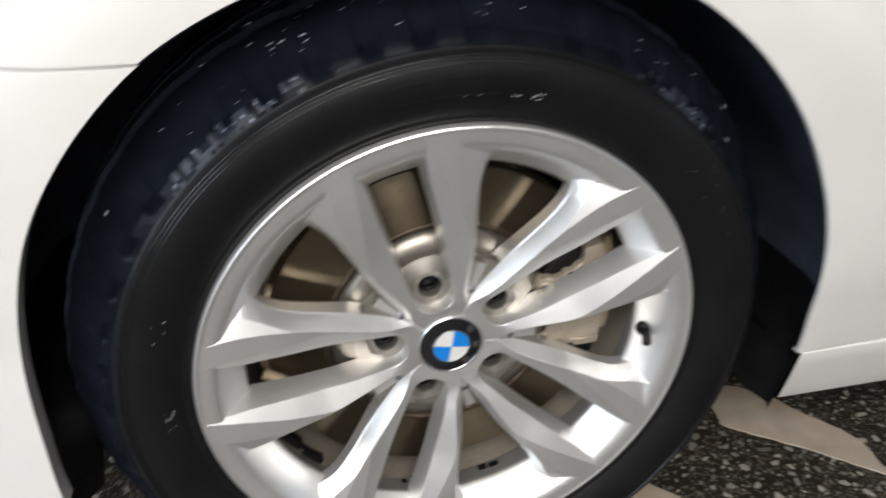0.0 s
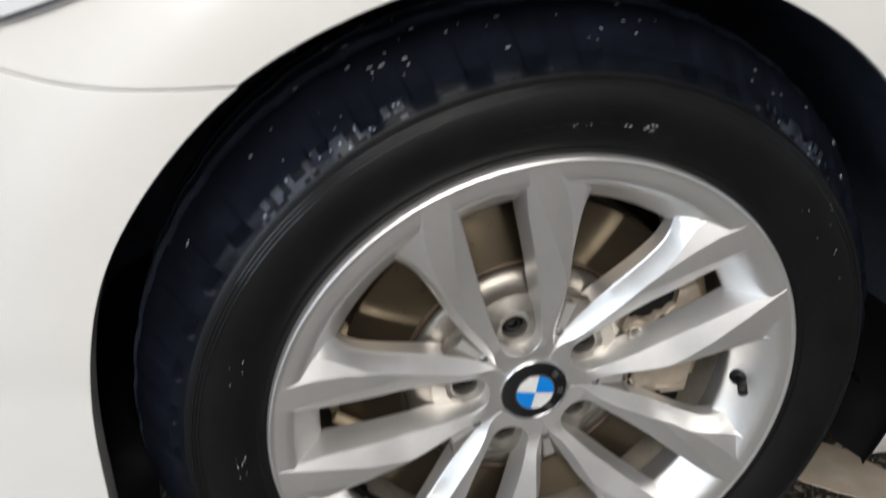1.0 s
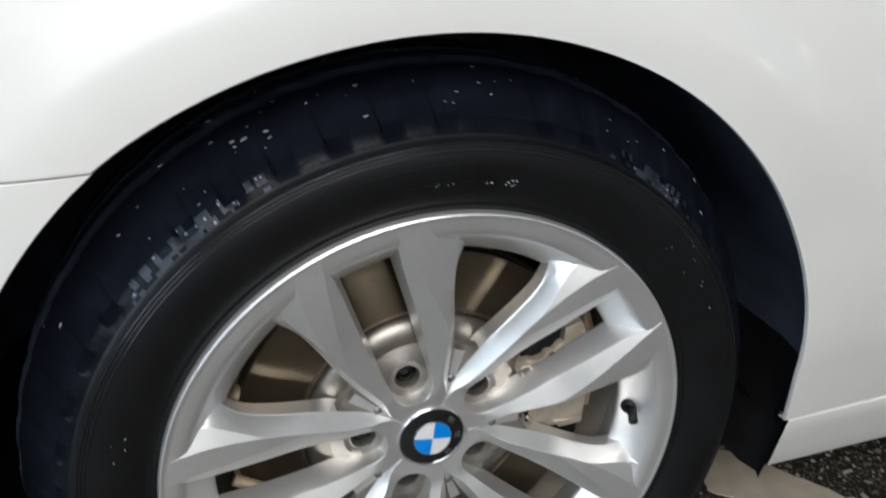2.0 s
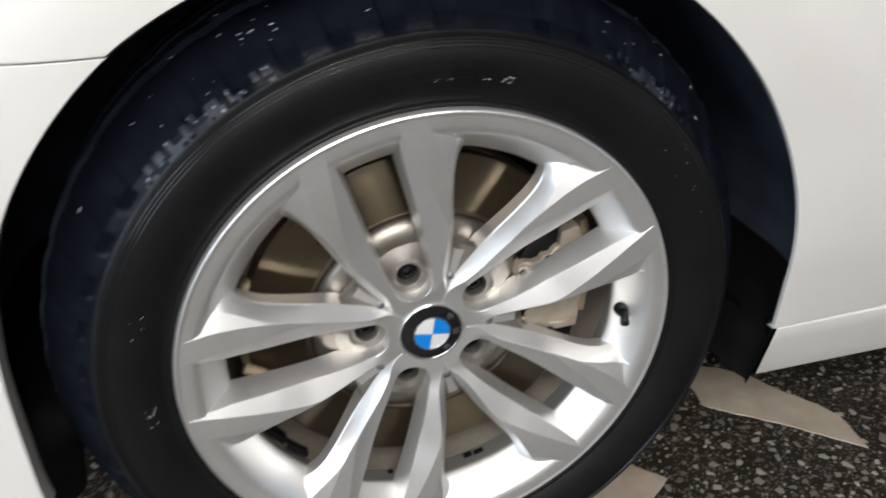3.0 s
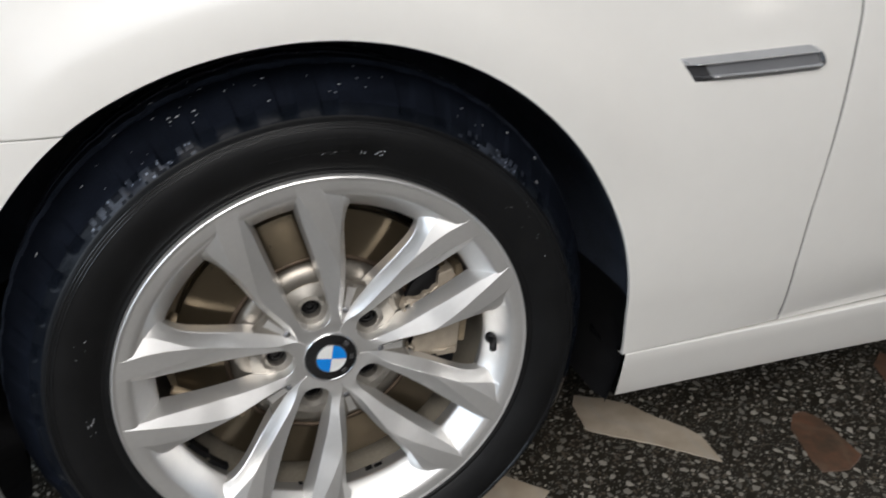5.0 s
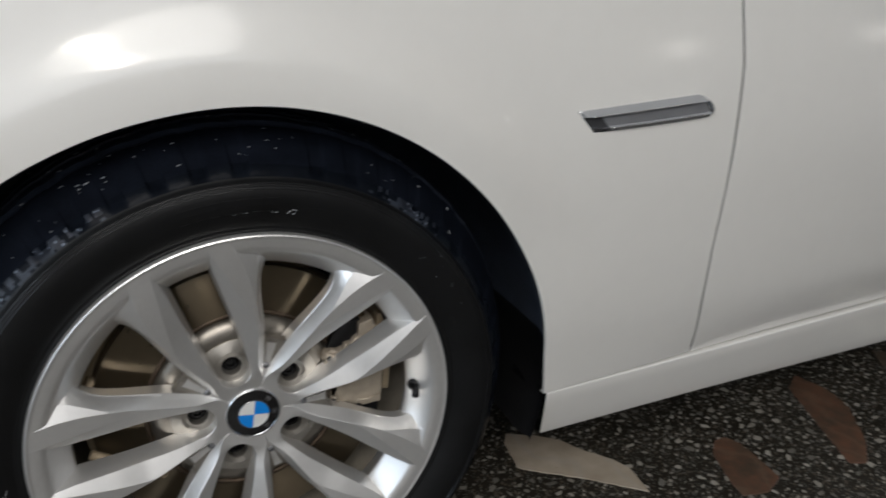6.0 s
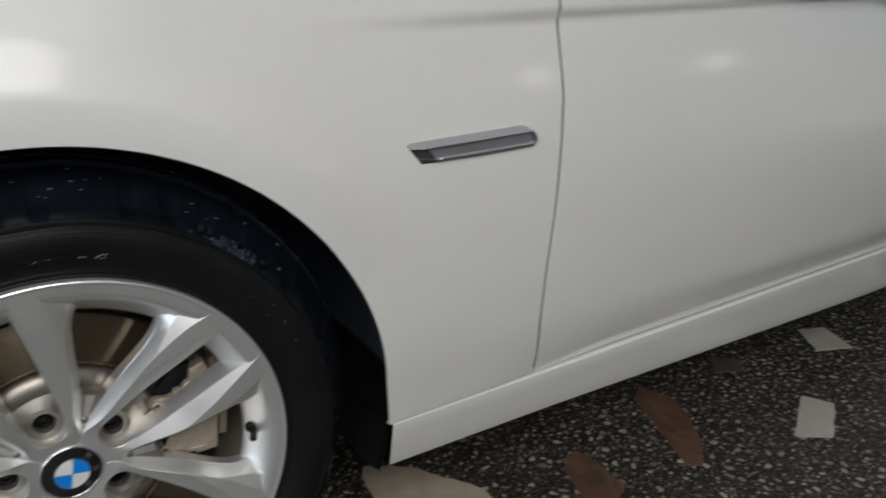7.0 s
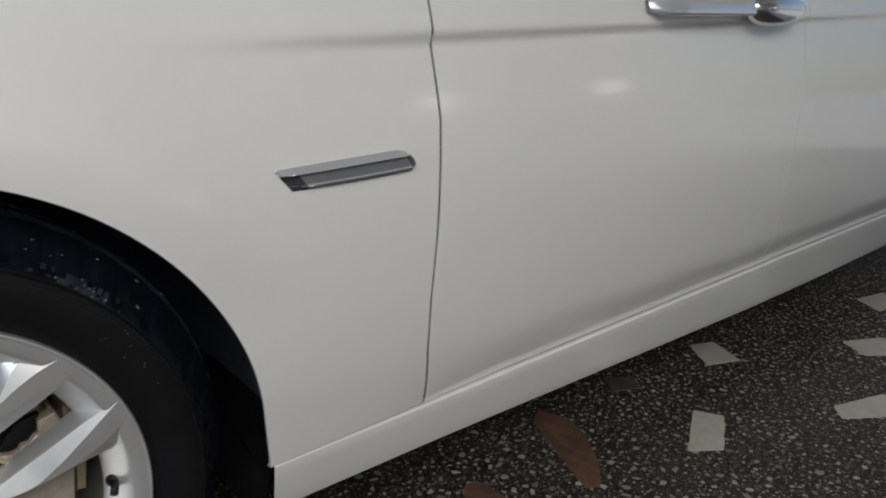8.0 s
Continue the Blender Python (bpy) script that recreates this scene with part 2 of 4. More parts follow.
floor = slab("floor", -4.6, 3.45, -3.8, 4.4, -0.12, 0.0, CEMENT, "dark polished terrazzo floor with pale stone chips", "floor")
slab("ceiling", -4.6, 6.6, -3.8, 4.4, 2.85, 3.0, CEILING, "plain pale painted ceiling over the parked car", "ceiling")
slab("wall_north", -4.6, 6.6, 4.4, 4.6, -0.12, 3.0, PLASTER, "plain pale plastered wall beyond the car", "wall")
slab("wall_south", -4.6, 6.6, -4.0, -3.8, -0.12, 3.0, PLASTER, "plain pale plastered wall facing the car side", "wall")
slab("ground", -60, 90, -80, 80, -0.4, -0.13, CONCRETE, "pale concrete yard outside the carport", "ground")
# pale slab out of view, added for the rear door to reflect
slab("pavement", 3.45, 20, -3.8, 4.4, -0.12, -0.004, CONCRETE, "unseen pale concrete slab added for the rear door's reflection", "pavement")

GLOBE = bpy.data.materials.new("lamp_globe")
GLOBE.use_nodes = True
GLOBE.node_tree.nodes["Principled BSDF"].inputs["Emission Color"].default_value = (1.0, 0.93, 0.82, 1)
GLOBE.node_tree.nodes["Principled BSDF"].inputs["Emission Strength"].default_value = 9.0


def wall_lamp(x, z):
    lamp = tagged(new("wall_lamp"), "round white glass globe lamp on the plastered wall", "lamp", group="wall lamps")
    bm = bmesh.new()
    bmesh.ops.create_uvsphere(bm, u_segments=20, v_segments=12, radius=0.09, matrix=Matrix.Translation((x, -3.60, z)))
    part("globe", bm, GLOBE, lamp)
    bm = bmesh.new()
    bmesh.ops.create_cone(bm, cap_ends=True, segments=20, radius1=0.06, radius2=0.045, depth=0.11, matrix=Matrix.Translation((x, -3.747, z)) @ Matrix.Rotation(radians(-90), 4, "X"))
    part("bracket", bm, CHROME, lamp)


wall_lamp(3.48, 1.13)
wall_lamp(5.45, 1.17)

# ---- the car ----
car = tagged(new("car"), "pearl white saloon car with silver alloy wheel, parked on terrazzo", "car")

base_profile = table([(0.15, 0.05), (0.25, 0.034), (0.27, 0.0255), (0.285, 0.0185), (0.31, 0.0095), (0.36, 0.000), (0.45, -0.008), (0.55, -0.011),
                      (0.62, -0.009), (0.68, -0.004), (0.74, 0.004), (0.80, 0.014), (0.86, 0.026), (0.92, 0.045), (0.97, 0.075), (1.02, 0.13)])
_zz = np.linspace(0.12, 1.05, 400)
_raw = np.array([base_profile(z) for z in _zz])
_k = np.exp(-0.5 * (np.arange(-30, 31) / 9.0) ** 2)
_smooth = np.convolve(np.pad(_raw, 30, mode="edge"), _k / _k.sum(), mode="valid")


def crease_z(x):
    return 0.766 + 0.033 * x


def sill_up(x):
    return 0.005 * min(1.0, max(0.0, (x - 0.4) / 0.4)) + 0.014 * min(1.4, max(0.0, (x - 0.75) / 0.7))


def side_y(x, z):
    """Depth of the car's flank at (x, z)."""
    zt = z
    if x < 0 and z < 0.40:
        zt = z + (0.40 - z) * 0.85 * step(-x / 0.2)
    y = float(np.interp(zt, _zz, _smooth))
    if x > 0.4 and z < 0.36:
        y = float(np.interp(z - sill_up(x) * step((0.36 - z) / 0.05), _zz, _smooth))
    if x > 0 and z < 0.33:
        flat = float(np.interp(0.33, _zz, _smooth)) + (0.33 - z) * 0.17
        y = flat + (y - flat) * step((x - 0.44) / 0.4)
    y -= 0.022 * min(1.3, max(0.0, (x - 0.35) / 1.0))
    if x < -0.22:
        y += 0.55 * (x + 0.22) ** 2
    k = step((x - 0.22) / 0.45)
    y -= 0.010 * k * step((z - crease_z(x)) / 0.016)
    r = math.hypot(x, z - HUB)
    a = math.atan2(z - HUB, x)
    amp = 0.001 + 0.012 * step((math.sin(a) - 0.35) / 0.6) * (1 - 0.5 * step(-x / 0.2))
    y -= amp * math.exp(-((r - 0.405) / (0.034 if r > 0.405 else 0.07)) ** 2)
    return y


arch_r = table([(-30, 0.42), (-10, 0.3935), (-7, 0.386), (0, 0.3765), (15, 0.3715), (30, 0.3660), (45, 0.3645), (60, 0.3650), (80, 0.364), (100, 0.363),
                (115, 0.366), (127, 0.370), (140, 0.3685), (152, 0.367), (163, 0.361), (177, 0.357), (185, 0.3585), (195, 0.371)])
_aa = np.linspace(-12, 195, 300)
_rr = np.array([arch_r(a) for a in _aa])
_k2 = np.exp(-0.5 * (np.arange(-12, 13) / 5.0) ** 2)
_rs = np.convolve(np.pad(_rr, 12, mode="edge"), _k2 / _k2.sum(), mode="valid")


def arch(deg):
    r = float(np.interp(deg, _aa, _rs))
    return (r * math.cos(radians(deg)), HUB + r * math.sin(radians(deg)))


def poly(points):
    """A path through points by length fractions given as (f, x, z)."""
    f = [p[0] for p in points]
    return lambda s: (float(np.interp(s, f, [p[1] for p in points])), float(np.interp(s, f, [p[2] for p in points])))


def coons(c0, c1, d0, d1, s, t):
    """c0(s), c1(s) at t=0, 1; d0(t), d1(t) at s=0, 1."""
    out = []
    for k in range(2):
        ruled = (1 - t) * c0(s)[k] + t * c1(s)[k] + (1 - s) * d0(t)[k] + s * d1(t)[k]
        corner = (1 - s) * (1 - t) * c0(0)[k] + s * (1 - t) * c0(1)[k] + (1 - s) * t * c1(0)[k] + s * t * c1(1)[k]
        out.append(ruled - corner)
    return out


def spaced(n, edge0=True, edge1=True):
    """Fractions 0..1, with close rows beside rounded edges."""
    f = list(np.linspace(0, 1, n))
    if edge0:
        f[1:1] = [0.0014, 0.0028]
    if edge1:
        f[-1:-1] = [0.9972, 0.9986]
    return f


def panel(name, fx, ns, nt, edges, label="", depth=0.018, mat=None, soft=0.0003, lip=False):
    """A pressed sheet over fx(s, t) -> (x, z); edges 's0 s1 t0 t1' are rounded and turned inwards."""
    bm = bmesh.new()
    ss, ts = spaced(ns, "s0" in edges, "s1" in edges), spaced(nt, "t0" in edges, "t1" in edges)
    pts = []
    for i, s in enumerate(ss):
        row = []
        for j, t in enumerate(ts):
            x, z = fx(s, t)
            y = side_y(x, z)
            on = (i == 0 and "s0" in edges) or (i == len(ss) - 1 and "s1" in edges) or (j == 0 and "t0" in edges) or (j == len(ts) - 1 and "t1" in edges)
            row.append(Vector((x, y + (soft if on else 0.0), z)))
        pts.append(row)
    vs = grid(bm, pts)
    rims = {"s0": vs[0], "s1": vs[-1], "t0": [r[0] for r in vs], "t1": [r[-1] for r in vs]}
    for e in edges.split():
        rim = rims[e]
        back = [bm.verts.new(v.co + Vector((0, 0.0045 if e == "t0" and lip else 0.010 if e == "s1" and lip else depth, 0))) for v in rim]
        for a in range(len(rim) - 1):
            bm.faces.new((rim[a], rim[a + 1], back[a + 1], back[a]))
    return part(name, bm, mat or PAINT, car, label, angle=38)


door_gap = table([(0.20, 0.648), (0.283, 0.641), (0.363, 0.630), (0.443, 0.628), (0.566, 0.636), (0.691, 0.642), (0.785, 0.634), (0.97, 0.620)])
SEAM = [(0, -0.2235, 0.6236), (0.12, -0.265, 0.6230), (0.2, -0.299, 0.6238), (0.28, -0.331, 0.6275), (0.36, -0.360, 0.6370), (0.6, -0.5, 0.683), (1, -0.84, 0.72)]
_seam = poly(SEAM)
_sf = np.linspace(0, 1, 201)
_sk = np.exp(-0.5 * (np.arange(-20, 21) / 7.0) ** 2)
_sx, _sz = (np.convolve(np.pad(np.array([_seam(f)[k] for f in _sf]), 20, mode="reflect", reflect_type="odd"), _sk / _sk.sum(), mode="valid") for k in range(2))


def seam(f):
    return float(np.interp(f, _sf, _sx)), float(np.interp(f, _sf, _sz))


A_SEAM, A_SILL = 126.9, -9.6

# front wing, from the seam over the arch to the door gap
f_top = poly([(0, -0.84, 0.72), (0.14, -0.84, 0.97), (0.62, 0.618, 0.97), (0.75, 0.640, 0.70), (0.88, 0.627, 0.44), (1, 0.639, 0.2665)])
sill_edge = poly([(0, *arch(A_SILL)), (1, 0.639, 0.2665)])
panel("front_wing", lambda s, t: coons(lambda u: arch(A_SEAM + (A_SILL - A_SEAM) * u), lambda u: (min(f_top(u)[0], door_gap(f_top(u)[1]) - 0.0022), f_top(u)[1]),
                                       seam, sill_edge, s, t), 200, 70, "s0 s1 t0 t1", depth=0.02, lip=True)

# bumper cover, ahead of the arch
b_low = poly([(0, *arch(195.0)), (0.2, -0.46, 0.232), (1, -0.84, 0.230)])
panel("bumper", lambda s, t: coons(lambda u: arch(A_SEAM + 0.5 + (195.0 - A_SEAM - 0.5) * u), lambda u: (-0.84, 0.717 + (0.225 - 0.717) * u),
                                   lambda u: (seam(u)[0], seam(u)[1] - 0.0013), b_low, s, t), 80, 60, "s0 s1 t0", depth=0.022)


def door(name, xa, xb, half_a, half_b):
    def place(s, t):
        z = 0.2614 + 0.7086 * t
        x = (xa(z) + half_a) * (1 - s) + (xb(z) - half_b) * s
        return x, z + sill_up(x) * (1 - t)
    panel(name, place, 60, 110, "s0 s1 t0", depth=0.02)


rear_gap = table([(0.2, 1.645), (0.36, 1.632), (0.5, 1.634), (0.75, 1.655), (0.97, 1.665)])
door("front_door", door_gap, rear_gap, 0.0020, 0.0010)
tail_gap = table([(0.2, 2.70), (0.97, 2.85)])
door("rear_door", rear_gap, tail_gap, 0.0008, 0.0020)
door("rear_wing", tail_gap, table([(0.2, 4.0), (0.97, 4.1)]), 0.0020, 0.0020)

# dark strips down in the door gaps, painting the shade of the gap
GAP_SHADE = material("gap_shade", (0.10, 0.095, 0.088), 0.7, 0.0, 0.0, 0.15, 30.0)
for gap in (door_gap, rear_gap):
    bm = bmesh.new()
    rows = []
    for z in np.linspace(0.27 + sill_up(gap(0.27)), 0.968, 60):
        x = gap(z)
        rows.append([(x - 0.0030, side_y(x, z) + 0.0060, z), (x - 0.0024, side_y(x, z) + 0.0026, z), (x + 0.0024, side_y(x, z) + 0.0026, z), (x + 0.0030, side_y(x, z) + 0.0060, z)])
    grid(bm, rows)
    part("door_gap_shade", bm, GAP_SHADE, car, "dark strip standing for the shade in the door gap")

# sill
bm = bmesh.new()
sill_prof = [(0.2575, 0.034), (0.2594, 0.0205), (0.2590, 0.0186), (0.2578, 0.0176), (0.2560, 0.0174), (0.235, 0.0228), (0.20, 0.0322), (0.1800, 0.0378), (0.1770, 0.0392), (0.1752, 0.0425), (0.174, 0.14)]
xs = [0.0, 0.0012, 0.004] + list(np.linspace(0.03, 2.36, 60))
rows = []
for i, d in enumerate(xs):
    row = []
    for z, y in sill_prof:
        x = 0.3915 + d + (0.257 - z) * 0.08
        yy = y - 0.022 * min(1.3, max(0.0, (x - 0.35) / 1.0)) + (0.0008 if i == 0 else 0)
        up = sill_up(x) if z > 0.23 else -0.012 * min(1.3, max(0.0, (x - 0.7) / 1.0))
        row.append(Vector((x, yy, z + up)))
    rows.append(row)
vs = grid(bm, rows)
cap_pts = [(v.co.copy(), v.co + Vector((0, 0.03, 0))) for v in vs[0]]
sill = part("sill", bm, PAINT, car, angle=32)
bm = bmesh.new()
box(bm, 0.388, 0.404, 0.058, 0.11, 0.178, 0.258, 0.004)
vs = [[bm.verts.new(q) for q in p] for p in cap_pts]
for a in range(len(vs) - 1):
    bm.faces.new((vs[a][0], vs[a + 1][0], vs[a + 1][1], vs[a][1]))
part("sill_end_clip", bm, CAP_BLACK, sill, "black plastic end piece")

# dark inner shell behind the panel gaps, underbody and bonnet
bm = bmesh.new()
box(bm, 0.46, 4.05, 0.075, 1.75, 0.185, 0.94)
box(bm, -0.60, -0.44, 0.14, 1.65, 0.24, 0.94)
box(bm, -0.44, 0.46, 0.42, 1.40, 0.185, 0.94)
box(bm, -0.80, -0.60, 0.30, 1.5, 0.25, 0.90)
part("inner_body", bm, UNDER, car, smooth=False)
bm = bmesh.new()
rows = []
for i in range(40):
    x = -0.84 + 4.94 * i / 39
    y0 = side_y(x, 0.97) + 0.004
    rows.append([Vector((x, y0 + (1.8 - 2 * y0) * j / 20, 0.972 + 0.075 * math.sin(math.pi * j / 20) ** 0.6)) for j in range(21)])
grid(bm, rows)
part("bonnet", bm, PAINT, car)
bm = bmesh.new()
box(bm, -0.55, 4.06, 1.752, 1.775, 0.20, 0.972, 0.006)
box(bm, 4.052, 4.09, 0.02, 1.775, 0.22, 0.972, 0.006)
part("far_side", bm, PAINT, car, "plain white panels of the far side and tail")

# wheel-arch liner
bm = bmesh.new()
lin = []
for i in range(121):
    a = -21 + (198.6 + 21) * i / 120
    r0 = math.hypot(arch(max(-11, min(195, a)))[0], arch(max(-11, min(195, a)))[1] - HUB)
    y0 = side_y(*arch(max(-9, min(190, a)))) + 0.004
    w = 0.0025 * math.sin(a * 0.9)
    flap = max(0.0, (0.392 - 0.333 - 0.0021 * max(0.0, a - 189))) * step((a - 178) / 10)
    lin.append([ring_pt(r0 + 0.002, a, y0), ring_pt(r0 + 0.010, a, y0 + 0.012), ring_pt(0.392 + w - flap, a, 0.05), ring_pt(0.398 - w - 0.8 * flap, a, 0.12), ring_pt(0.396 + w - 0.5 * flap, a, 0.2), ring_pt(0.39, a, 0.30), ring_pt(0.33, a, 0.40), ring_pt(0.10, a, 0.415)])
grid(bm, lin)
liner = part("arch_liner", bm, [LINER, BLACK], car, "black plastic wheel-arch liner with pale specks, shade painted in low down")
# lower faces of the liner go black: their shade is put into the colour
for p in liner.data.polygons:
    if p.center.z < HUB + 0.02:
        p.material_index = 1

# headlamp
bm = bmesh.new()


_lamp = poly([(0, -0.60, 0.752), (0.25, -0.40, 0.7448), (0.4, -0.3085, 0.7295), (0.47, -0.2840, 0.7160), (0.5, -0.2768, 0.7048), (0.54, -0.2790, 0.6935), (0.6, -0.2955, 0.6775), (0.72, -0.355, 0.6585), (1, -0.60, 0.620)])
_lf = np.linspace(0, 1, 401)
_lk = np.exp(-0.5 * (np.arange(-30, 31) / 11.0) ** 2)
_lx, _lz = (np.convolve(np.pad(np.array([_lamp(f)[k] for f in _lf]), 30, mode="reflect", reflect_type="odd"), _lk / _lk.sum(), mode="valid") for k in range(2))


def lamp_outline(f):
    return float(np.interp(f, _lf, _lx)), float(np.interp(f, _lf, _lz))


centre = (-0.44, 0.702)
rows = []
for i in range(81):
    x, z = lamp_outline(i / 80)
    rows.append([Vector((centre[0] + (x - centre[0]) * k, side_y(centre[0] + (x - centre[0]) * k, centre[1] + (z - centre[1]) * k) - 0.004 + (0.004 if k > 0.99 else 0), centre[1] + (z - centre[1]) * k)) for k in (0.0, 0.3, 0.6, 0.85, 0.97, 1.0)])
grid(bm, rows)
headlight = part("headlight", bm, LENS_DARK, car, "dark tinted headlamp lens with chrome edging")
bm = bmesh.new()
rows = []
for i in range(31):
    x, z = lamp_outline(0.525 + 0.31 * i / 30)
    h = 0.025 * min(1.0, i / 15) + 0.0006
    rows.append([Vector((x - 0.0035, side_y(x, z) - 0.0062, z + 0.0024 + h * q)) for q in (0, 0.5, 1)])
grid(bm, rows)
part("reflector_band", bm, LENS_WHITE, headlight, "bright silver reflector band")
for k in range(4):
    bm = bmesh.new()
    x0, z0 = -0.3215 - 0.0042 * k, 0.6840
    bm.faces.new([bm.verts.new((x0 + u, side_y(x0 + u, z0 + w) - 0.0066, z0 + w)) for u, w in ((-0.0035, -0.0045), (-0.0008, -0.0045), (0.0014, 0.0045), (-0.0013, 0.0045))])
    part("mark", bm, PALE_SPECK, headlight, "small pale illegible mark", smooth=False)


def tube(bm, pts, rad, n=8, ends=True):
    rings = []
    for i, p in enumerate(pts):
        p = Vector(p)
        d = (Vector(pts[min(i + 1, len(pts) - 1)]) - Vector(pts[max(i - 1, 0)])).normalized()
        u = d.cross(Vector((0, 0, 1)) if abs(d.z) < 0.9 else Vector((1, 0, 0))).normalized()
        w = d.cross(u)
        rings.append([bm.verts.new(p + rad * (math.cos(6.28318 * k / n) * u + math.sin(6.28318 * k / n) * w)) for k in range(n)])
    for i in range(len(rings) - 1):
        for k in range(n):
            bm.faces.new((rings[i][k], rings[i][(k + 1) % n], rings[i + 1][(k + 1) % n], rings[i + 1][k]))
    if ends:
        bm.faces.new(rings[0])
        bm.faces.new(rings[-1])


bm = bmesh.new()
tube(bm, [(lamp_outline(i / 60)[0], side_y(*lamp_outline(i / 60)) - 0.002, lamp_outline(i / 60)[1]) for i in range(29, 61)], 0.0012)
part("bezel", bm, TRIM_CHROME, headlight, "thin bright edging")
bm = bmesh.new()
tube(bm, [(lamp_outline(i / 60)[0], side_y(*lamp_outline(i / 60)) - 0.001, lamp_outline(i / 60)[1]) for i in range(30)], 0.0010)
part("seal", bm, BLACK, headlight, "thin dark upper edging")

# side trim on the wing
TRIM_V = [(0, 0.004), (0.0, -0.0004), (0.05, -0.0022), (0.15, -0.0050), (0.24, -0.0070), (0.27, -0.0076), (0.30, -0.0068), (0.33, -0.0030), (0.56, -0.0026), (0.74, -0.0030), (0.755, -0.0044), (0.78, -0.0064), (0.81, -0.0070), (0.85, -0.0062),
          (0.95, -0.0026), (1.0, -0.0010), (1.0, 0.004)]
TRIM_U = [0.0, 0.008, 0.02, 0.05, 0.10, 0.13, 0.14, 0.16] + list(np.linspace(0.22, 0.90, 12)) + [0.93, 0.96, 0.98, 0.992, 1.0]


def trim_pt(u, v, dy):
    """On the slanted trim: u from tip to rear, v from top to bottom."""
    round_end = 0.0022 * step((u - 0.95) / 0.05)
    x = (0.3950 + 0.1830 * u) * (1 - v) + (0.4175 + 0.1785 * u) * v + 0.006 * math.sin(math.pi * v) * step((u - 0.9) / 0.1)
    z = (0.6525 + 0.0078 * u - round_end) * (1 - v) + (0.6262 + 0.0050 * u + 2.4 * round_end) * v - 0.0012 * math.sin(math.pi * u) * v
    low = step((v - 0.24) / 0.06)
    k = (1 - low) * min(1.0, u / 0.02) + low * min(1.0, u / 0.14)
    k *= 1 - 0.75 * step((u - 0.97) / 0.03)
    return (x, side_y(x, z) + (dy * k if dy < 0 else dy), z)


bm = bmesh.new()
grid(bm, [[trim_pt(u, v, dy) for v, dy in TRIM_V] for u in TRIM_U])
side_trim = part("side_trim", bm, [TRIM_CHROME, TRIM_REFLECTION], car, "chrome-framed grey side trim on the wing", angle=24)
# dark faces hold the chrome's reflection of the floor as a colour
for k, p in enumerate(side_trim.data.polygons):
    u, v = TRIM_U[k // (len(TRIM_V) - 1)], TRIM_V[k % (len(TRIM_V) - 1)][0]
    p.material_index = 1 if v >= 0.85 or (u < 0.13 and v >= 0.29) or 0.29 < v < 0.32 or (u > 0.95 and v > 0.25) else 0
bm = bmesh.new()
grid(bm, [[trim_pt(u, v, -0.0038) for v in (0.325, 0.55, 0.745)] for u in np.linspace(0.135, 0.955, 20)])
part("insert", bm, TRIM_GREY, side_trim, "satin grey insert")

for v, dy, u0, u1 in ((0.272, -0.0079, 0.06, 0.955), (0.812, -0.0073, 0.14, 0.965)):
    bm = bmesh.new()
    tube(bm, [trim_pt(u, v, dy) for u in np.linspace(u0, u1, 24)], 0.0007, 8)
    part("bright_edge", bm, CHROME, side_trim, "thin polished edge")

# door handle: a pull bar with its outer face turned up to the light, ending in a polished lock cap
bm = bmesh.new()
rows = []
for i in range(41):
    f = i / 40
    x = 1.080 + 0.290 * f
    out = 0.027 * math.sin(0.5 * math.pi * min(1.0, 0.06 + f / 0.30)) ** 0.7
    thin = 0.55 + 0.45 * math.sin(0.5 * math.pi * min(1.0, f / 0.15))
    ring = []
    for k in range(16):
        a = 6.28318 * k / 16
        u, w = 0.0165 * thin * math.copysign(abs(math.cos(a)) ** 0.7, math.cos(a)), 0.0075 * thin * math.copysign(abs(math.sin(a)) ** 0.7, math.sin(a))
        ring.append((x, side_y(x, 0.845) - out + 0.35 * u - 0.94 * w, 0.8440 + 0.004 * f + 0.94 * u + 0.35 * w))
    rows.append(ring + [ring[0]])
grid(bm, rows)
handle = part("door_handle", bm, TRIM_CHROME, car, "bright silver door handle with a polished lock cap")
bm = bmesh.new()
bmesh.ops.create_uvsphere(bm, u_segments=32, v_segments=18, radius=1.0)
for v in bm.verts:
    c = v.co.copy()
    k = 1.0 + 0.12 * (1 - max(abs(c.x), abs(c.y), abs(c.z)))
    v.co = Vector((1.478 + 0.112 * c.x * k, side_y(1.48, 0.84) - 0.020 + (0.028 - 0.006 * c.x) * c.y * k, 0.846 + (0.030 - 0.008 * c.x) * c.z * k))
part("end_cap", bm, CHROME, handle, "polished chrome lock cap")

# ---- the wheel ----
PAIR0 = 33.6
bm = bmesh.new()
revolve(bm, [(0.222, 0.016), (0.2335, 0.010), (0.2338, 0.004), (0.2325, 0.0008), (0.2312, 0.0), (0.2300, 0.0003), (0.2290, 0.0010), (0.2270, 0.0012), (0.220, 0.0020), (0.2145, 0.0034), (0.2122, 0.0056), (0.2095, 0.0088), (0.2050, 0.0148), (0.1995, 0.0225), (0.1940, 0.0300), (0.1912, 0.0345), (0.1904, 0.0368), (0.1910, 0.0392), (0.1960, 0.0480), (0.205, 0.070)], n=180)
wheel = part("wheel", bm, ALLOY, car, "silver five-twin-spoke alloy wheel", angle=35)
bm = bmesh.new()
revolve(bm, [(0.2048, 0.066), (0.2062, 0.085), (0.2065, 0.13), (0.206, 0.195), (0.214, 0.205), (0.230, 0.212)], n=120)
part("inner_barrel", bm, BARREL, wheel, "dusty inner barrel of the wheel", angle=35)

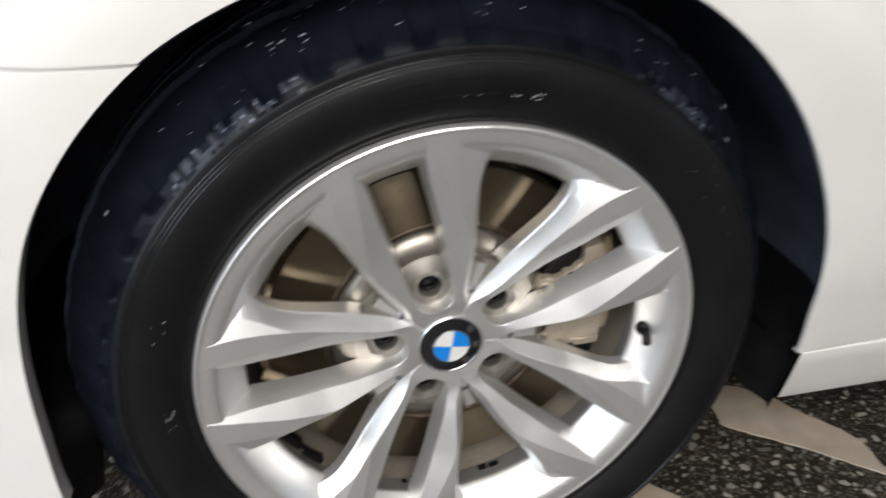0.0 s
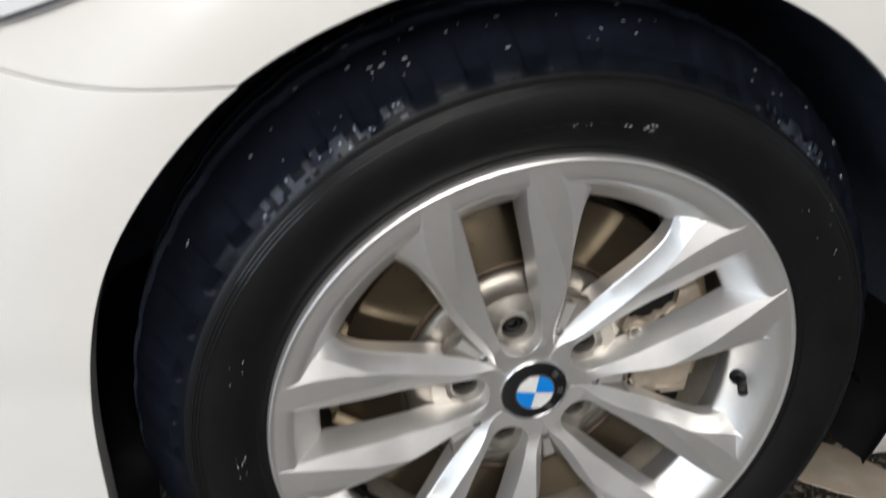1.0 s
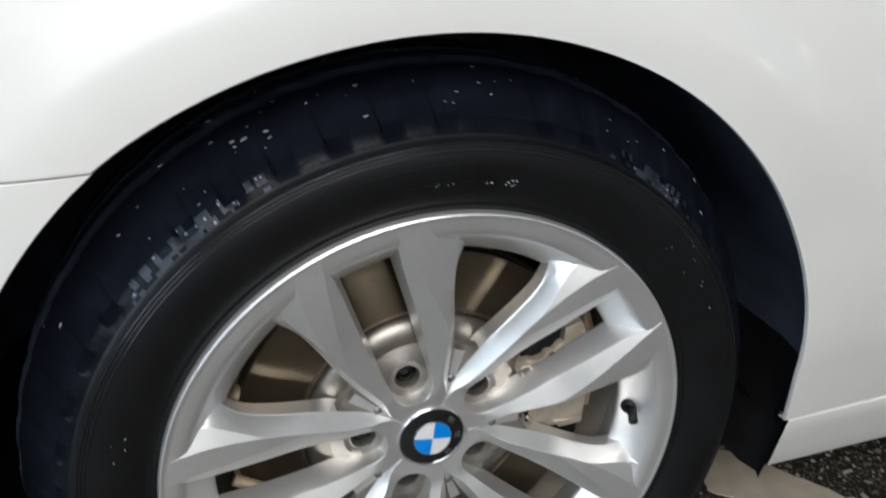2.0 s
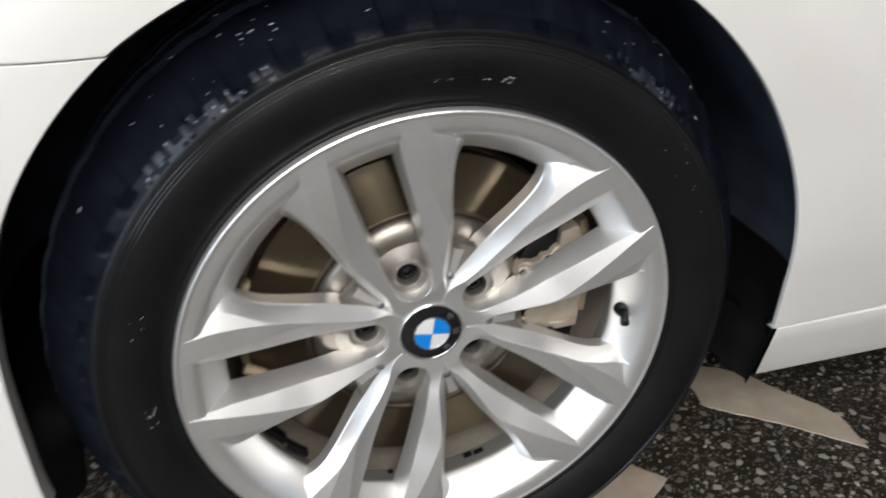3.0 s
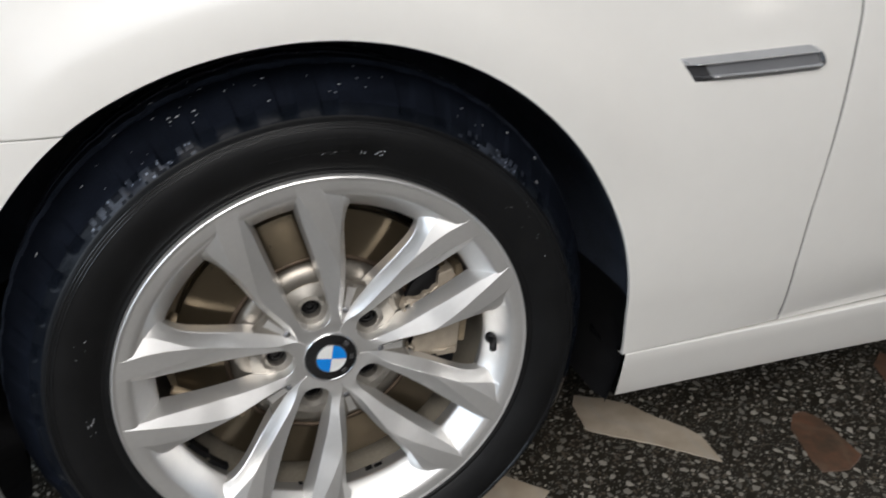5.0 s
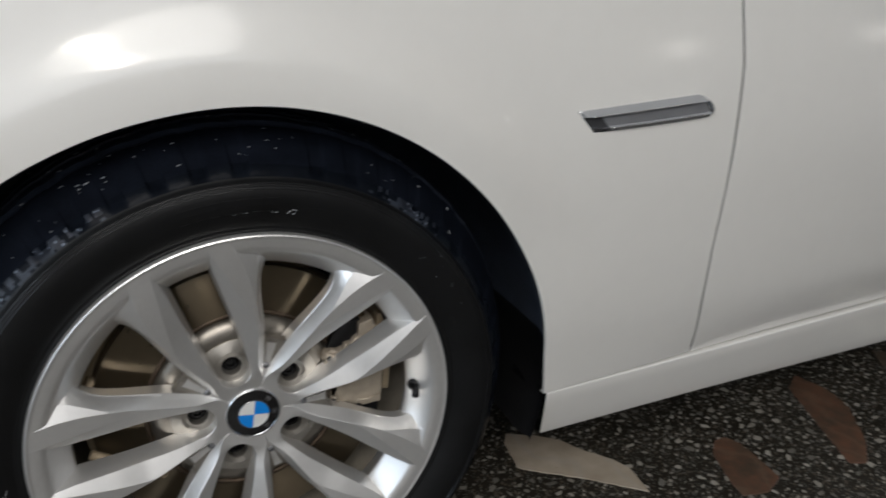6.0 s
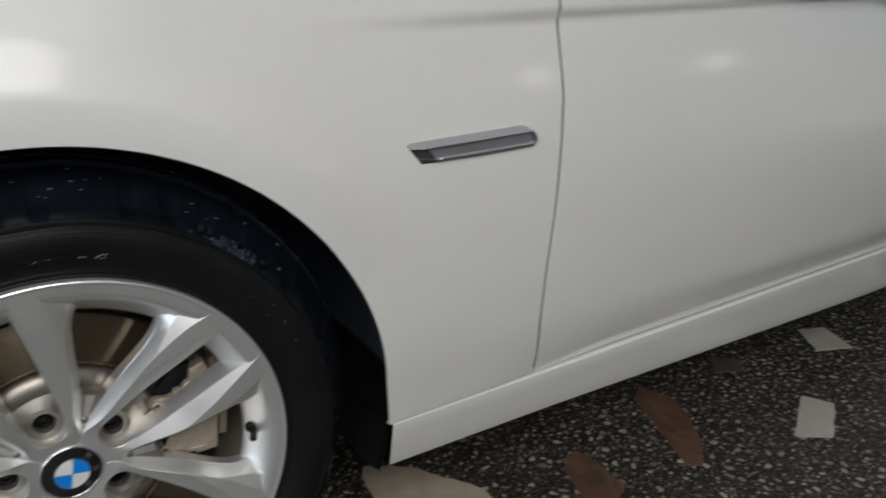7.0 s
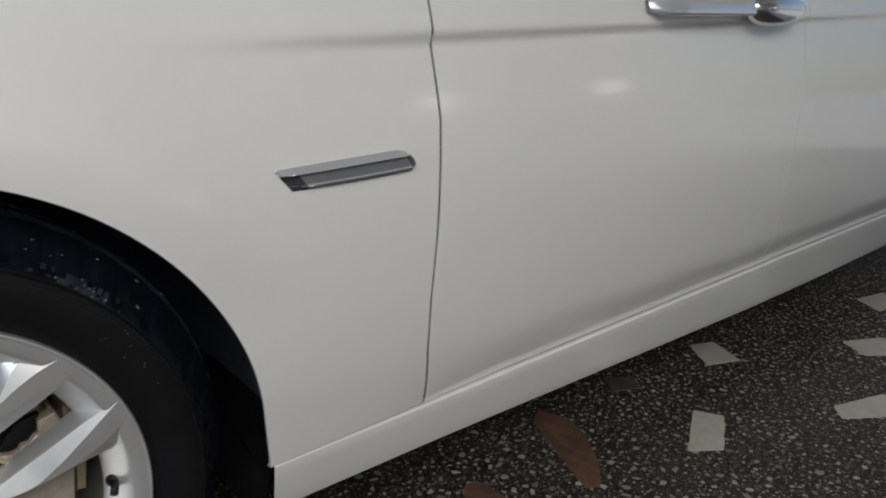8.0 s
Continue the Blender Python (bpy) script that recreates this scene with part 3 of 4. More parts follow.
def curve(rows, sigma=0.004):
    """A table with its knots rounded off."""
    f = table(rows)
    xs = np.linspace(0.02, 0.24, 441)
    k = np.exp(-0.5 * (np.arange(-60, 61) * 0.0005 / sigma) ** 2)
    ys = np.convolve(np.pad(np.array([f(x) for x in xs]), 60, mode="reflect", reflect_type="odd"), k / k.sum(), mode="valid")
    return lambda v: float(np.interp(v, xs, ys))


y_face = curve([(0.02, 0.0388), (0.03, 0.0382), (0.045, 0.0362), (0.06, 0.0314), (0.075, 0.0260), (0.11, 0.0152), (0.15, 0.0080), (0.19, 0.0036), (0.215, 0.0016), (0.232, 0.0004), (0.24, 0.0002)])
s_slot = table([(0.0600, 0.0185), (0.070, 0.0198), (0.085, 0.0216), (0.10, 0.0230), (0.13, 0.0242), (0.16, 0.0246), (0.19, 0.0250), (0.205, 0.0262), (0.23, 0.0280)])
s_ridge = curve([(0.02, 0.015), (0.0285, 0.0203), (0.038, 0.0262), (0.045, 0.0272), (0.052, 0.0268), (0.06, 0.0276), (0.07, 0.0302), (0.08, 0.0335), (0.095, 0.0388), (0.11, 0.0437), (0.13, 0.0495), (0.15, 0.0535), (0.175, 0.0560), (0.195, 0.0560), (0.2268, 0.0510), (0.24, 0.049)])
s_fold = curve([(0.02, 0.07), (0.085, 0.0535), (0.105, 0.0475), (0.13, 0.0440), (0.156, 0.0410), (0.185, 0.0365), (0.21, 0.0325), (0.225, 0.0300), (0.24, 0.0285)], 0.003)
s_flank = curve([(0.02, 0.0), (0.13, 0.0485), (0.145, 0.0530), (0.157, 0.0575), (0.176, 0.0662), (0.187, 0.0710), (0.198, 0.0725), (0.21, 0.0670), (0.2268, 0.0550), (0.24, 0.050)], 0.003)
s_outer = curve([(0.02, 0.0145), (0.0285, 0.0207), (0.037, 0.0269), (0.045, 0.0308), (0.05, 0.0328), (0.065, 0.0384), (0.08, 0.0438), (0.095, 0.0492), (0.11, 0.0534), (0.135, 0.0592), (0.155, 0.0650), (0.165, 0.0692), (0.173, 0.0745), (0.180, 0.0820), (0.186, 0.0880), (0.198, 0.0900), (0.24, 0.0900)], 0.0025)


def pair_pt(centre, al, la, y):
    c, s = math.cos(radians(centre)), math.sin(radians(centre))
    return Vector((al * c - la * s, y, HUB + al * s + la * c))


outer_drop = table([(0.0285, 0.0004), (0.038, 0.0010), (0.042, 0.0035), (0.047, 0.0060), (0.055, 0.0085), (0.07, 0.0115), (0.09, 0.0142), (0.11, 0.0165), (0.165, 0.0190), (0.185, 0.0225), (0.23, 0.0250)])


def spoke(centre, sign):
    bm = bmesh.new()
    rows = []
    als = list(np.linspace(0.0285, 0.0414, 6)) + [0.04152, 0.0418, 0.0424, 0.0434, 0.045, 0.0475, 0.051, 0.055, 0.06] + list(np.linspace(0.066, 0.2268, 40))
    for al in als:
        lo = s_outer(min(al, 0.198)) - max(0.0, al - 0.198) * 0.80
        if al < 0.0415:
            s = 0.0
        elif al < 0.06:
            s = math.sqrt(max(0.0, 0.0185 ** 2 - (0.06 - al) ** 2))
        else:
            s = s_slot(al)
        r, o = s_ridge(al), lo
        f = max(0.0, (al - 0.037) / 0.19)
        yf = y_face(al)
        o_drop = outer_drop(al)
        deep = max(0.0, min(0.036, 0.058 - yf))
        e = 0.0010 if s > 0.002 else 0.0
        r = min(r, o - 0.0012)
        fold = -0.0022 * math.log(math.exp(-s_fold(al) / 0.0022) + math.exp(-r / 0.0022))
        fold = max(min(fold, r - 0.0002), s + e)
        flank = max(min(s_flank(al), o - 0.0008), r + 0.0002)
        ys = yf + 0.52 * max(0.0, fold - s - e) * step((al - 0.0415) / 0.02)
        yb = yf + 0.42 * (flank - r)
        yo = max(yf + o_drop, yb + 0.001)
        row = [(al, max(0.0, s - 0.0035 * step((al - 0.06) / 0.05)), max(yf + deep, ys + 0.003)), (al, max(0.0, s - 0.0015 * step((al - 0.06) / 0.05)), ys + 0.4 * max(0.003, yf + deep - ys)), (al, s, ys + 0.0012), (al, s + 0.3 * e, ys + 0.0004), (al, s + e, ys),
               (al, (s + e + fold) / 2, (ys + yf) / 2), (al, fold - 0.0004 * (fold > s + e + 0.001), yf + 0.0001), (al, (fold + r) / 2, yf), (al, r, yf), (al, (r + flank) / 2, (yf + yb) / 2),
               (al, flank, yb), (al, (flank + o) / 2, (yb + yo) / 2 + 0.0006), (al, o - min(0.0010, (o - flank) * 0.3), yo - 0.0004), (al, o, yo + 0.0008), (al, o - 0.002 * f, yf + max(yo - yf + 0.002, deep))]
        rows.append([pair_pt(centre, min(max(a, math.sqrt(max(0.0, 0.0299 ** 2 - l * l))), math.sqrt(0.2290 ** 2 - l * l)), sign * l, y) for a, l, y in row])
    grid(bm, rows)
    bmesh.ops.remove_doubles(bm, verts=bm.verts[:], dist=0.00005)
    return part("spoke", bm, ALLOY, wheel, angle=9)


for k in range(5):
    for sg in (1, -1):
        spoke(PAIR0 + 72 * k, sg)

# crests where the spoke roots run out on the rim
for k in range(5):
    for off in (-21.0, 21.0):
        bm = bmesh.new()
        rows = []
        for f in np.linspace(0, 1, 8):
            y = 0.0350 - 0.0290 * f
            r, a = float(np.interp(y, [0.006, 0.036], [0.2122, 0.1895])), PAIR0 + 72 * k + off * (1.03 - 0.05 * f)
            h = 0.0024 * math.sin(math.pi * min(0.98, 0.12 + 0.86 * f)) ** 0.7
            rows.append([ring_pt(r + 0.003, a - 1.6, y), ring_pt(r - 0.35 * h, a - 0.55, y), ring_pt(r - h, a - 0.18, y - 0.3 * h), ring_pt(r - h, a + 0.18, y - 0.3 * h), ring_pt(r - 0.35 * h, a + 0.55, y), ring_pt(r + 0.003, a + 1.6, y)])
        grid(bm, rows)
        part("crest", bm, ALLOY, wheel)

# ring round the cap
bm = bmesh.new()
revolve(bm, [(0.0285, 0.050), (0.0287, 0.0388), (0.0293, 0.0382), (0.0300, 0.0380), (0.0308, 0.0386), (0.0390, 0.0394), (0.0392, 0.058)], n=100)
part("hub_ring", bm, ALLOY, wheel, angle=35)


def bolt_seat(centre):
    """Recessed floor, conical seat and bolt of one fifth of the hub."""
    bm = bmesh.new()
    n, bc = 72, 0.060
    rings = []
    for k in range(n):
        a = 2 * math.pi * k / n
        d = Vector((math.cos(a), math.sin(a)))
        far = 0.0
        for q in range(1, 200):
            p = Vector((bc, 0)) + d * (0.0005 * q)
            rr, ang = p.length, abs(math.degrees(math.atan2(p.y, p.x)))
            if rr < 0.0395 or abs(p.y) > s_outer(max(0.037, p.x)) - 0.002 or rr > 0.0900 - 0.006 * (ang / 36) ** 2:
                break
            far = 0.0005 * q
        ring = []
        for rad, y in ((0.0106, 0.0740), (0.0108, 0.0590), (0.0112, 0.0552), (0.0120, 0.0540), (0.0130, 0.0543), (0.0182, 0.0524)):
            p = Vector((bc, 0)) + d * rad
            ring.append(pair_pt(centre, p.x, p.y, y))
        for q in (0.3, 0.7, 1.0):
            rad = 0.0184 + (max(far, 0.0190) - 0.0184) * q
            p = Vector((bc, 0)) + d * rad
            ring.append(pair_pt(centre, p.x, p.y, 0.0524 + 0.005 * q * (p.length > 0.05)))
        p = Vector((bc, 0)) + d * max(far, 0.0190)
        ring.append(pair_pt(centre, p.x, p.y, 0.066))
        rings.append(ring)
    grid(bm, rings, close_u=True)
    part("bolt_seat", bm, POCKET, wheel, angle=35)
    bm = bmesh.new()
    bmesh.ops.create_cone(bm, cap_ends=True, segments=24, radius1=0.0107, radius2=0.0107, depth=0.008)
    for v in bm.verts:
        v.co = pair_pt(centre, 0.060 + v.co.x, v.co.y, 0.0680 - v.co.z)
    rows = []
    for k in range(24):
        a = 2 * math.pi * k / 24
        hexed = 0.0078 / max(abs(math.cos((a % (math.pi / 3)) - math.pi / 6)), 0.5)
        rows.append([pair_pt(centre, 0.060 + q * math.cos(a), q * math.sin(a), y) for q, y in ((hexed, 0.0680), (hexed, 0.0625), (hexed - 0.0012, 0.0612), (0.0050, 0.0612), (0.0042, 0.0625), (0.0036, 0.0660), (0.0002, 0.0660))])
    grid(bm, rows, close_u=True)
    part("wheel_bolt", bm, BOLT, wheel, "black hexagonal wheel bolt", angle=35)
    # recessed web between neighbouring pairs, with a narrow raised strip and a grey disc for its hole
    bm = bmesh.new()
    rows = []
    for al in np.linspace(0.037, 0.086, 16):
        ang, rad = math.atan2(s_outer(al), al), math.hypot(al, s_outer(al))
        along, w = rad * math.cos(radians(36) - ang), rad * math.sin(max(0.0, radians(36) - ang))
        yy = y_face(al) + outer_drop(al) + 0.0006
        dip = max(0.0, 0.0440 + 0.12 * (along - 0.042) - yy) * step((al - 0.039) / 0.01)
        rows.append([pair_pt(centre + 36, along - 0.006 * (1 - l * l) * step((al - 0.06) / 0.03), l * (w + 0.0004), yy + dip * (1 - l * l)) for l in (-1, -0.8, -0.5, -0.2, 0.2, 0.5, 0.8, 1)])
    rows.append([p + Vector((0, 0.012, 0)) for p in rows[-1]])
    grid(bm, rows)
    # the recess alloy is darker, so the web's shade sits in its colour
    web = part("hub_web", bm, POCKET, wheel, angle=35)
    bm = bmesh.new()
    for a0, a1 in ((0.0425, 0.0568), (0.0642, 0.0885)):
        rows = []
        for f in np.linspace(0, 1, 6):
            al = a0 + (a1 - a0) * f
            yy = 0.0386 + 0.12 * (al - 0.0425)
            w = 0.0012 + 0.088 * (al - 0.0425)
            rows.append([pair_pt(centre + 36, al, l, y) for l, y in ((-w - 0.0006, yy + 0.008), (-w, yy + 0.0006), (-w + 0.0006, yy), (w - 0.0006, yy), (w, yy + 0.0006), (w + 0.0006, yy + 0.008))])
        grid(bm, rows)
    part("strip", bm, ALLOY, web, angle=35)
    # no hole is cut: the disc's grey stands for the shade inside
    bm = bmesh.new()
    bmesh.ops.create_cone(bm, cap_ends=True, segments=16, radius1=0.0036, radius2=0.0036, depth=0.004)
    for v in bm.verts:
        v.co = pair_pt(centre + 36, 0.0605 + v.co.x, v.co.y, 0.0435 - v.co.z)
    part("dimple_shade", bm, TRIM_GREY, web, "dark grey disc standing for the shade of a round dimple")


for k in range(5):
    bolt_seat(PAIR0 + 72 * k)

# centre cap: black ring, quartered blue and white disc
bm = bmesh.new()
revolve(bm, [(0.0316, 0.050), (0.0318, 0.0376), (0.0312, 0.0362), (0.0303, 0.0359), (0.0297, 0.0366)], n=72)
cap = part("centre_cap", bm, CHROME, wheel, "round black cap with blue and white quarters")
bm = bmesh.new()
revolve(bm, [(0.0300, 0.0367), (0.0238, 0.0352), (0.0182, 0.0346)], n=72)
part("ring", bm, CAP_BLACK, cap)
bm = bmesh.new()
revolve(bm, [(0.0186, 0.0345), (0.0182, 0.0339), (0.0177, 0.0339), (0.0174, 0.0344)], n=72)
part("rim_line", bm, CAP_GREY, cap)
CAP_TURN = 80.0
for k in range(4):
    bm = bmesh.new()
    revolve(bm, [(0.0002, 0.0338), (0.009, 0.0340), (0.0178, 0.0343)], CAP_TURN + 90 * k + 0.6, CAP_TURN + 90 * k + 89.4, 18)
    part("quarter", bm, CAP_BLUE if k % 2 else CAP_WHITE, cap)
bm = bmesh.new()
for a in (-52, -4, 42):
    revolve(bm, [(0.0212, 0.0351), (0.0220, 0.0345), (0.0262, 0.0354), (0.0270, 0.0361)], a - 8, a + 8, 6)
part("marks", bm, CAP_GREY, cap)

# valve and balance weights
bm = bmesh.new()
tube(bm, [ring_pt(0.2010, -1.7, 0.0285), ring_pt(0.1955, -1.7, 0.0240)], 0.0078, 18)
tube(bm, [ring_pt(0.1985, -1.9, 0.0270), ring_pt(0.1965, -2.4, 0.0170), ring_pt(0.1926, -3.3, 0.0080)], 0.0046, 12)
part("valve", bm, BLACK, wheel, "black rubber tyre valve")
for a0, a1, y0, y1 in ((-78.6, -75.8, 0.055, 0.064), (-75.2, -71.9, 0.052, 0.062), (-103.8, -102.2, 0.058, 0.064), (-147, -138.6, 0.074, 0.088), (-138.2, -130.5, 0.068, 0.080)):
    bm = bmesh.new()
    revolve(bm, [(0.2070, y0), (0.1985, y0 + 0.0006), (0.1990, y1 - 0.0006), (0.2075, y1)], a0, a1, 5)
    part("balance_weight", bm, BLACK, wheel, "black stick-on balance weight", smooth=False)

# tyre
bm = bmesh.new()
T = [(0.222, 0.020), (0.2300, 0.012), (0.2345, 0.0065), (0.2375, 0.0035), (0.2395, 0.0025), (0.2415, 0.0028), (0.248, -0.0015), (0.258, -0.0055), (0.2675, -0.0078), (0.2720, -0.0085),
     (0.279, -0.0088), (0.2850, -0.0076), (0.2885, -0.0064), (0.2905, -0.0062), (0.2918, -0.0040), (0.2930, -0.0022)]
BLOCK = [(0.2945, -0.0006), (0.2970, 0.0008), (0.2995, 0.0026), (0.3055, 0.0068), (0.3085, 0.0118), (0.3225, 0.0320), (0.3300, 0.0440)]
NOTCH = [(0.2945, -0.0006), (0.2970, 0.0013), (0.2993, 0.0042), (0.3012, 0.0082), (0.3058, 0.0138), (0.3215, 0.0328), (0.3300, 0.0440)]
CROWN = [(0.3350, 0.0520), (0.3345, 0.0535), (0.3352, 0.0585), (0.3385, 0.0620), (0.3392, 0.0850), (0.3320, 0.0860), (0.3320, 0.0940), (0.3395, 0.0950), (0.3395, 0.1130), (0.3320, 0.1140), (0.3320, 0.1220), (0.3392, 0.1230), (0.3385, 0.1560),
         (0.3300, 0.1570), (0.3300, 0.1630), (0.3358, 0.1640), (0.3318, 0.1850), (0.3225, 0.1990), (0.300, 0.218), (0.27, 0.224), (0.235, 0.212), (0.222, 0.200)]
rows = []
NA = 720
for i in range(NA):
    deg = 360 * i / NA
    ph = i % 15
    cut = ph > 8 and (i // 15) % 7 != 3
    row = [ring_pt(r, deg, y) for r, y in T] + [ring_pt(r, deg + 6 * max(0.0, y - 0.012), y) for r, y in (NOTCH if cut else BLOCK)]
    for r, y in CROWN:
        d = 0.0010 if cut and r > 0.334 else 0.0
        row.append(ring_pt(r - d, deg + (y - 0.05) * 40, y))
    out = []
    for x, y, z in row:
        if z < 0.0015:
            y += -0.004 if y < 0.05 else 0.0
            z = 0.0015
        out.append((x, y, z))
    rows.append(out)
grid(bm, rows, close_u=True)
tyre = part("tyre", bm, [RUBBER, TREAD, SHOULDER_RUBBER, CROWN_RUBBER, SHOULDER_GLINT], wheel, "black road tyre with blocky tread, damp sidewall", angle=40)
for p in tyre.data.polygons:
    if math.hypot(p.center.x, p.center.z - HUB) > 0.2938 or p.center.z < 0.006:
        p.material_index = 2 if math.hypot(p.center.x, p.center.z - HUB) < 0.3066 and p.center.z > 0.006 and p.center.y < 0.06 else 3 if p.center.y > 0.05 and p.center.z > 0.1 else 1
    # pale patches near 51 and 127 degrees are glints put into the colour
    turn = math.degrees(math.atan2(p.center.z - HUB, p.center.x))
    glint = max(math.exp(-((turn - 51) / 6) ** 2), math.exp(-((turn - 127) / 8) ** 2))
    rad = math.hypot(p.center.x, p.center.z - HUB)
    if p.material_index == 2 and rad < 0.3045 and random.Random(int(turn / 0.9) * 31 + int(rad * 500)).random() < 0.85 * glint:
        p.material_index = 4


def side_y_tyre(r):
    pr = T
    return float(np.interp(r, [p[0] for p in pr], [p[1] for p in pr]))


# moulded ribs round the sidewall, damp
for rad, wide in ((0.2890, 0.0007), (0.2866, 0.0005), (0.2838, 0.0005)):
    bm = bmesh.new()
    revolve(bm, [(rad - wide, side_y_tyre(rad - wide) + 0.0002), (rad - 0.4 * wide, side_y_tyre(rad) - 0.0009), (rad + 0.4 * wide, side_y_tyre(rad) - 0.0009), (rad + wide, side_y_tyre(rad + wide) + 0.0002)], n=240)
    part("sidewall_rib", bm, WET_RUBBER, tyre)

# raised illegible lettering: plain bars
for a0, w, r0, r1 in [(100 - 3.1 * k, 2.1, 0.260, 0.2755) for k in range(7)] + [(76 - 1.6 * k, 1.0, 0.262, 0.2665) for k in range(5)]:
    bm = bmesh.new()
    revolve(bm, [(r0 + (r1 - r0) * f, side_y_tyre(r0 + (r1 - r0) * f) - h) for f, h in ((0, -0.0003), (0.04, 0.0005), (0.5, 0.0006), (0.96, 0.0005), (1, -0.0003))], a0, a0 + w, 4)
    part("raised_mark", bm, RUBBER, tyre, smooth=False)

# pale scuffs on the sidewall; the pale beads near the top paint wet glints
rnd = random.Random(11)
for mid, spread, lo, hi, count, long in ((78.5, 1.6, 0.2575, 0.2620, 8, 4.0), (82.5, 1.2, 0.2585, 0.2615, 4, 3.0), (90, 2.5, 0.258, 0.262, 4, 4.0), (181, 2.2, 0.250, 0.258, 9, 6.0), (161, 3.0, 0.258, 0.270, 4, 6.0),
                                         (-130, 5.0, 0.2565, 0.2610, 16, 16.0), (-131, 6.0, 0.2560, 0.2660, 10, 4.0), (-122, 2.0, 0.250, 0.258, 6, 5.0), (-144, 5.0, 0.266, 0.275, 5, 7.0), (30, 14.0, 0.262, 0.285, 9, 2.0)):
    bm = bmesh.new()
    for _ in range(count):
        a, r = mid + rnd.uniform(-1, 1) * spread, rnd.uniform(lo, hi)
        size = rnd.uniform(0.00022, 0.0005)
        m = Matrix.Translation(ring_pt(r, a, side_y_tyre(r) - 0.0002)) @ Matrix.Rotation(radians(90 - a + rnd.uniform(-14, 14)), 4, "Y") @ Matrix.Diagonal((size * rnd.uniform(1, long), 0.0004, size, 1))
        bmesh.ops.create_icosphere(bm, subdivisions=1, radius=1.0, matrix=m)
    tagged(part("scuff_and_glint", bm, PALE_SPECK, tyre, "pale scuffs and painted wet glints"), kind="stuff")

# brake
bm = bmesh.new()
revolve(bm, [(0.113, 0.0682), (0.130, 0.0680), (0.1695, 0.0680), (0.1725, 0.0695), (0.1735, 0.079), (0.168, 0.080), (0.168, 0.085), (0.1735, 0.086), (0.1735, 0.097), (0.10, 0.098)], n=144)
for v in bm.verts:
    v.co.z -= HUB
disc = part("brake_disc", bm, DISC, wheel, "bronze-tinged steel brake disc", angle=30)
disc.location = (0, 0, HUB)
bm = bmesh.new()
revolve(bm, [(0.0735, 0.0640), (0.0740, 0.0585), (0.0890, 0.0586), (0.0945, 0.0590), (0.1000, 0.0602), (0.1048, 0.0624), (0.1085, 0.0652), (0.1110, 0.0684), (0.1120, 0.0710)], n=96)
part("hat", bm, HAT, disc, "dull silver hub of the disc")
bm = bmesh.new()
revolve(bm, [(0.1116, 0.0695), (0.1124, 0.0676), (0.1140, 0.0666), (0.1158, 0.0664), (0.1172, 0.0670), (0.1180, 0.0685)], n=96)
part("rust_ring", bm, RUST, disc)
bm = bmesh.new()
revolve(bm, [(0.060, 0.108), (0.176, 0.106), (0.184, 0.102), (0.186, 0.110)], 100, 335, 90)
revolve(bm, [(0.172, 0.094), (0.176, 0.088), (0.190, 0.086), (0.196, 0.094)], 138, 178, 24)
shield = part("dust_shield", bm, SHIELD, wheel)
def plate(outline, y0, y1, edge):
    """A block cast to an outline of (x, z), its front edge rounded off."""
    bm = bmesh.new()
    cx, cz = sum(p[0] for p in outline) / len(outline), sum(p[1] for p in outline) / len(outline)
    rows = []
    for x, z in outline + outline[:1]:
        d = Vector((cx - x, cz - z)).normalized()
        rows.append([(x, y1, z), (x, y0 + edge, z), (x + 0.3 * edge * d.x, y0 + 0.3 * edge, z + 0.3 * edge * d.y), (x + edge * d.x, y0, z + edge * d.y)])
    vs = grid(bm, rows)
    bm.faces.new([r[-1] for r in vs[:-1]])
    bmesh.ops.triangulate(bm, faces=[f for f in bm.faces if len(f.verts) > 4])
    bmesh.ops.remove_doubles(bm, verts=bm.verts[:], dist=0.00002)
    return bm


BODY = [(0.0935, 0.3520), (0.0900, 0.3660), (0.0935, 0.3735), (0.1010, 0.3765), (0.1105, 0.3735), (0.1165, 0.3745), (0.1195, 0.3805), (0.1275, 0.3805), (0.1325, 0.3865), (0.1370, 0.3885), (0.1385, 0.4040), (0.1560, 0.4080),
        (0.1640, 0.3900), (0.1680, 0.3600), (0.1680, 0.3400), (0.1655, 0.3200), (0.1625, 0.2875), (0.1370, 0.2870), (0.1355, 0.2910), (0.1210, 0.2905), (0.1190, 0.2970), (0.1050, 0.3005), (0.0980, 0.3035), (0.0975, 0.3120), (0.1040, 0.3200), (0.1010, 0.3380)]
caliper = part("brake_caliper", plate(BODY, 0.0530, 0.1150, 0.0030), CALIPER, wheel, "bare cast metal brake caliper", angle=28)
part("bridge", plate([(0.1645, 0.3560), (0.1680, 0.4020), (0.1740, 0.4040), (0.1830, 0.3780), (0.1850, 0.3300), (0.1800, 0.2900), (0.1660, 0.2920)], 0.0720, 0.1200, 0.004), SHIELD, caliper, angle=30)
part("pad_edge", plate([(0.0950, 0.2980), (0.1150, 0.2890), (0.1420, 0.2700), (0.1520, 0.2640), (0.1590, 0.2690), (0.1630, 0.2900), (0.1200, 0.3050)], 0.0600, 0.0680, 0.0015), BLACK, caliper, "black brake pad edge", smooth=False)
part("pad_edge", plate([(0.0950, 0.3700), (0.1050, 0.3900), (0.1200, 0.4040), (0.1420, 0.4080), (0.1420, 0.3860), (0.1200, 0.3760)], 0.0610, 0.0680, 0.0015), BLACK, caliper, "black brake pad edge", smooth=False)
bm = bmesh.new()
c = (0.0985, 0.3675)
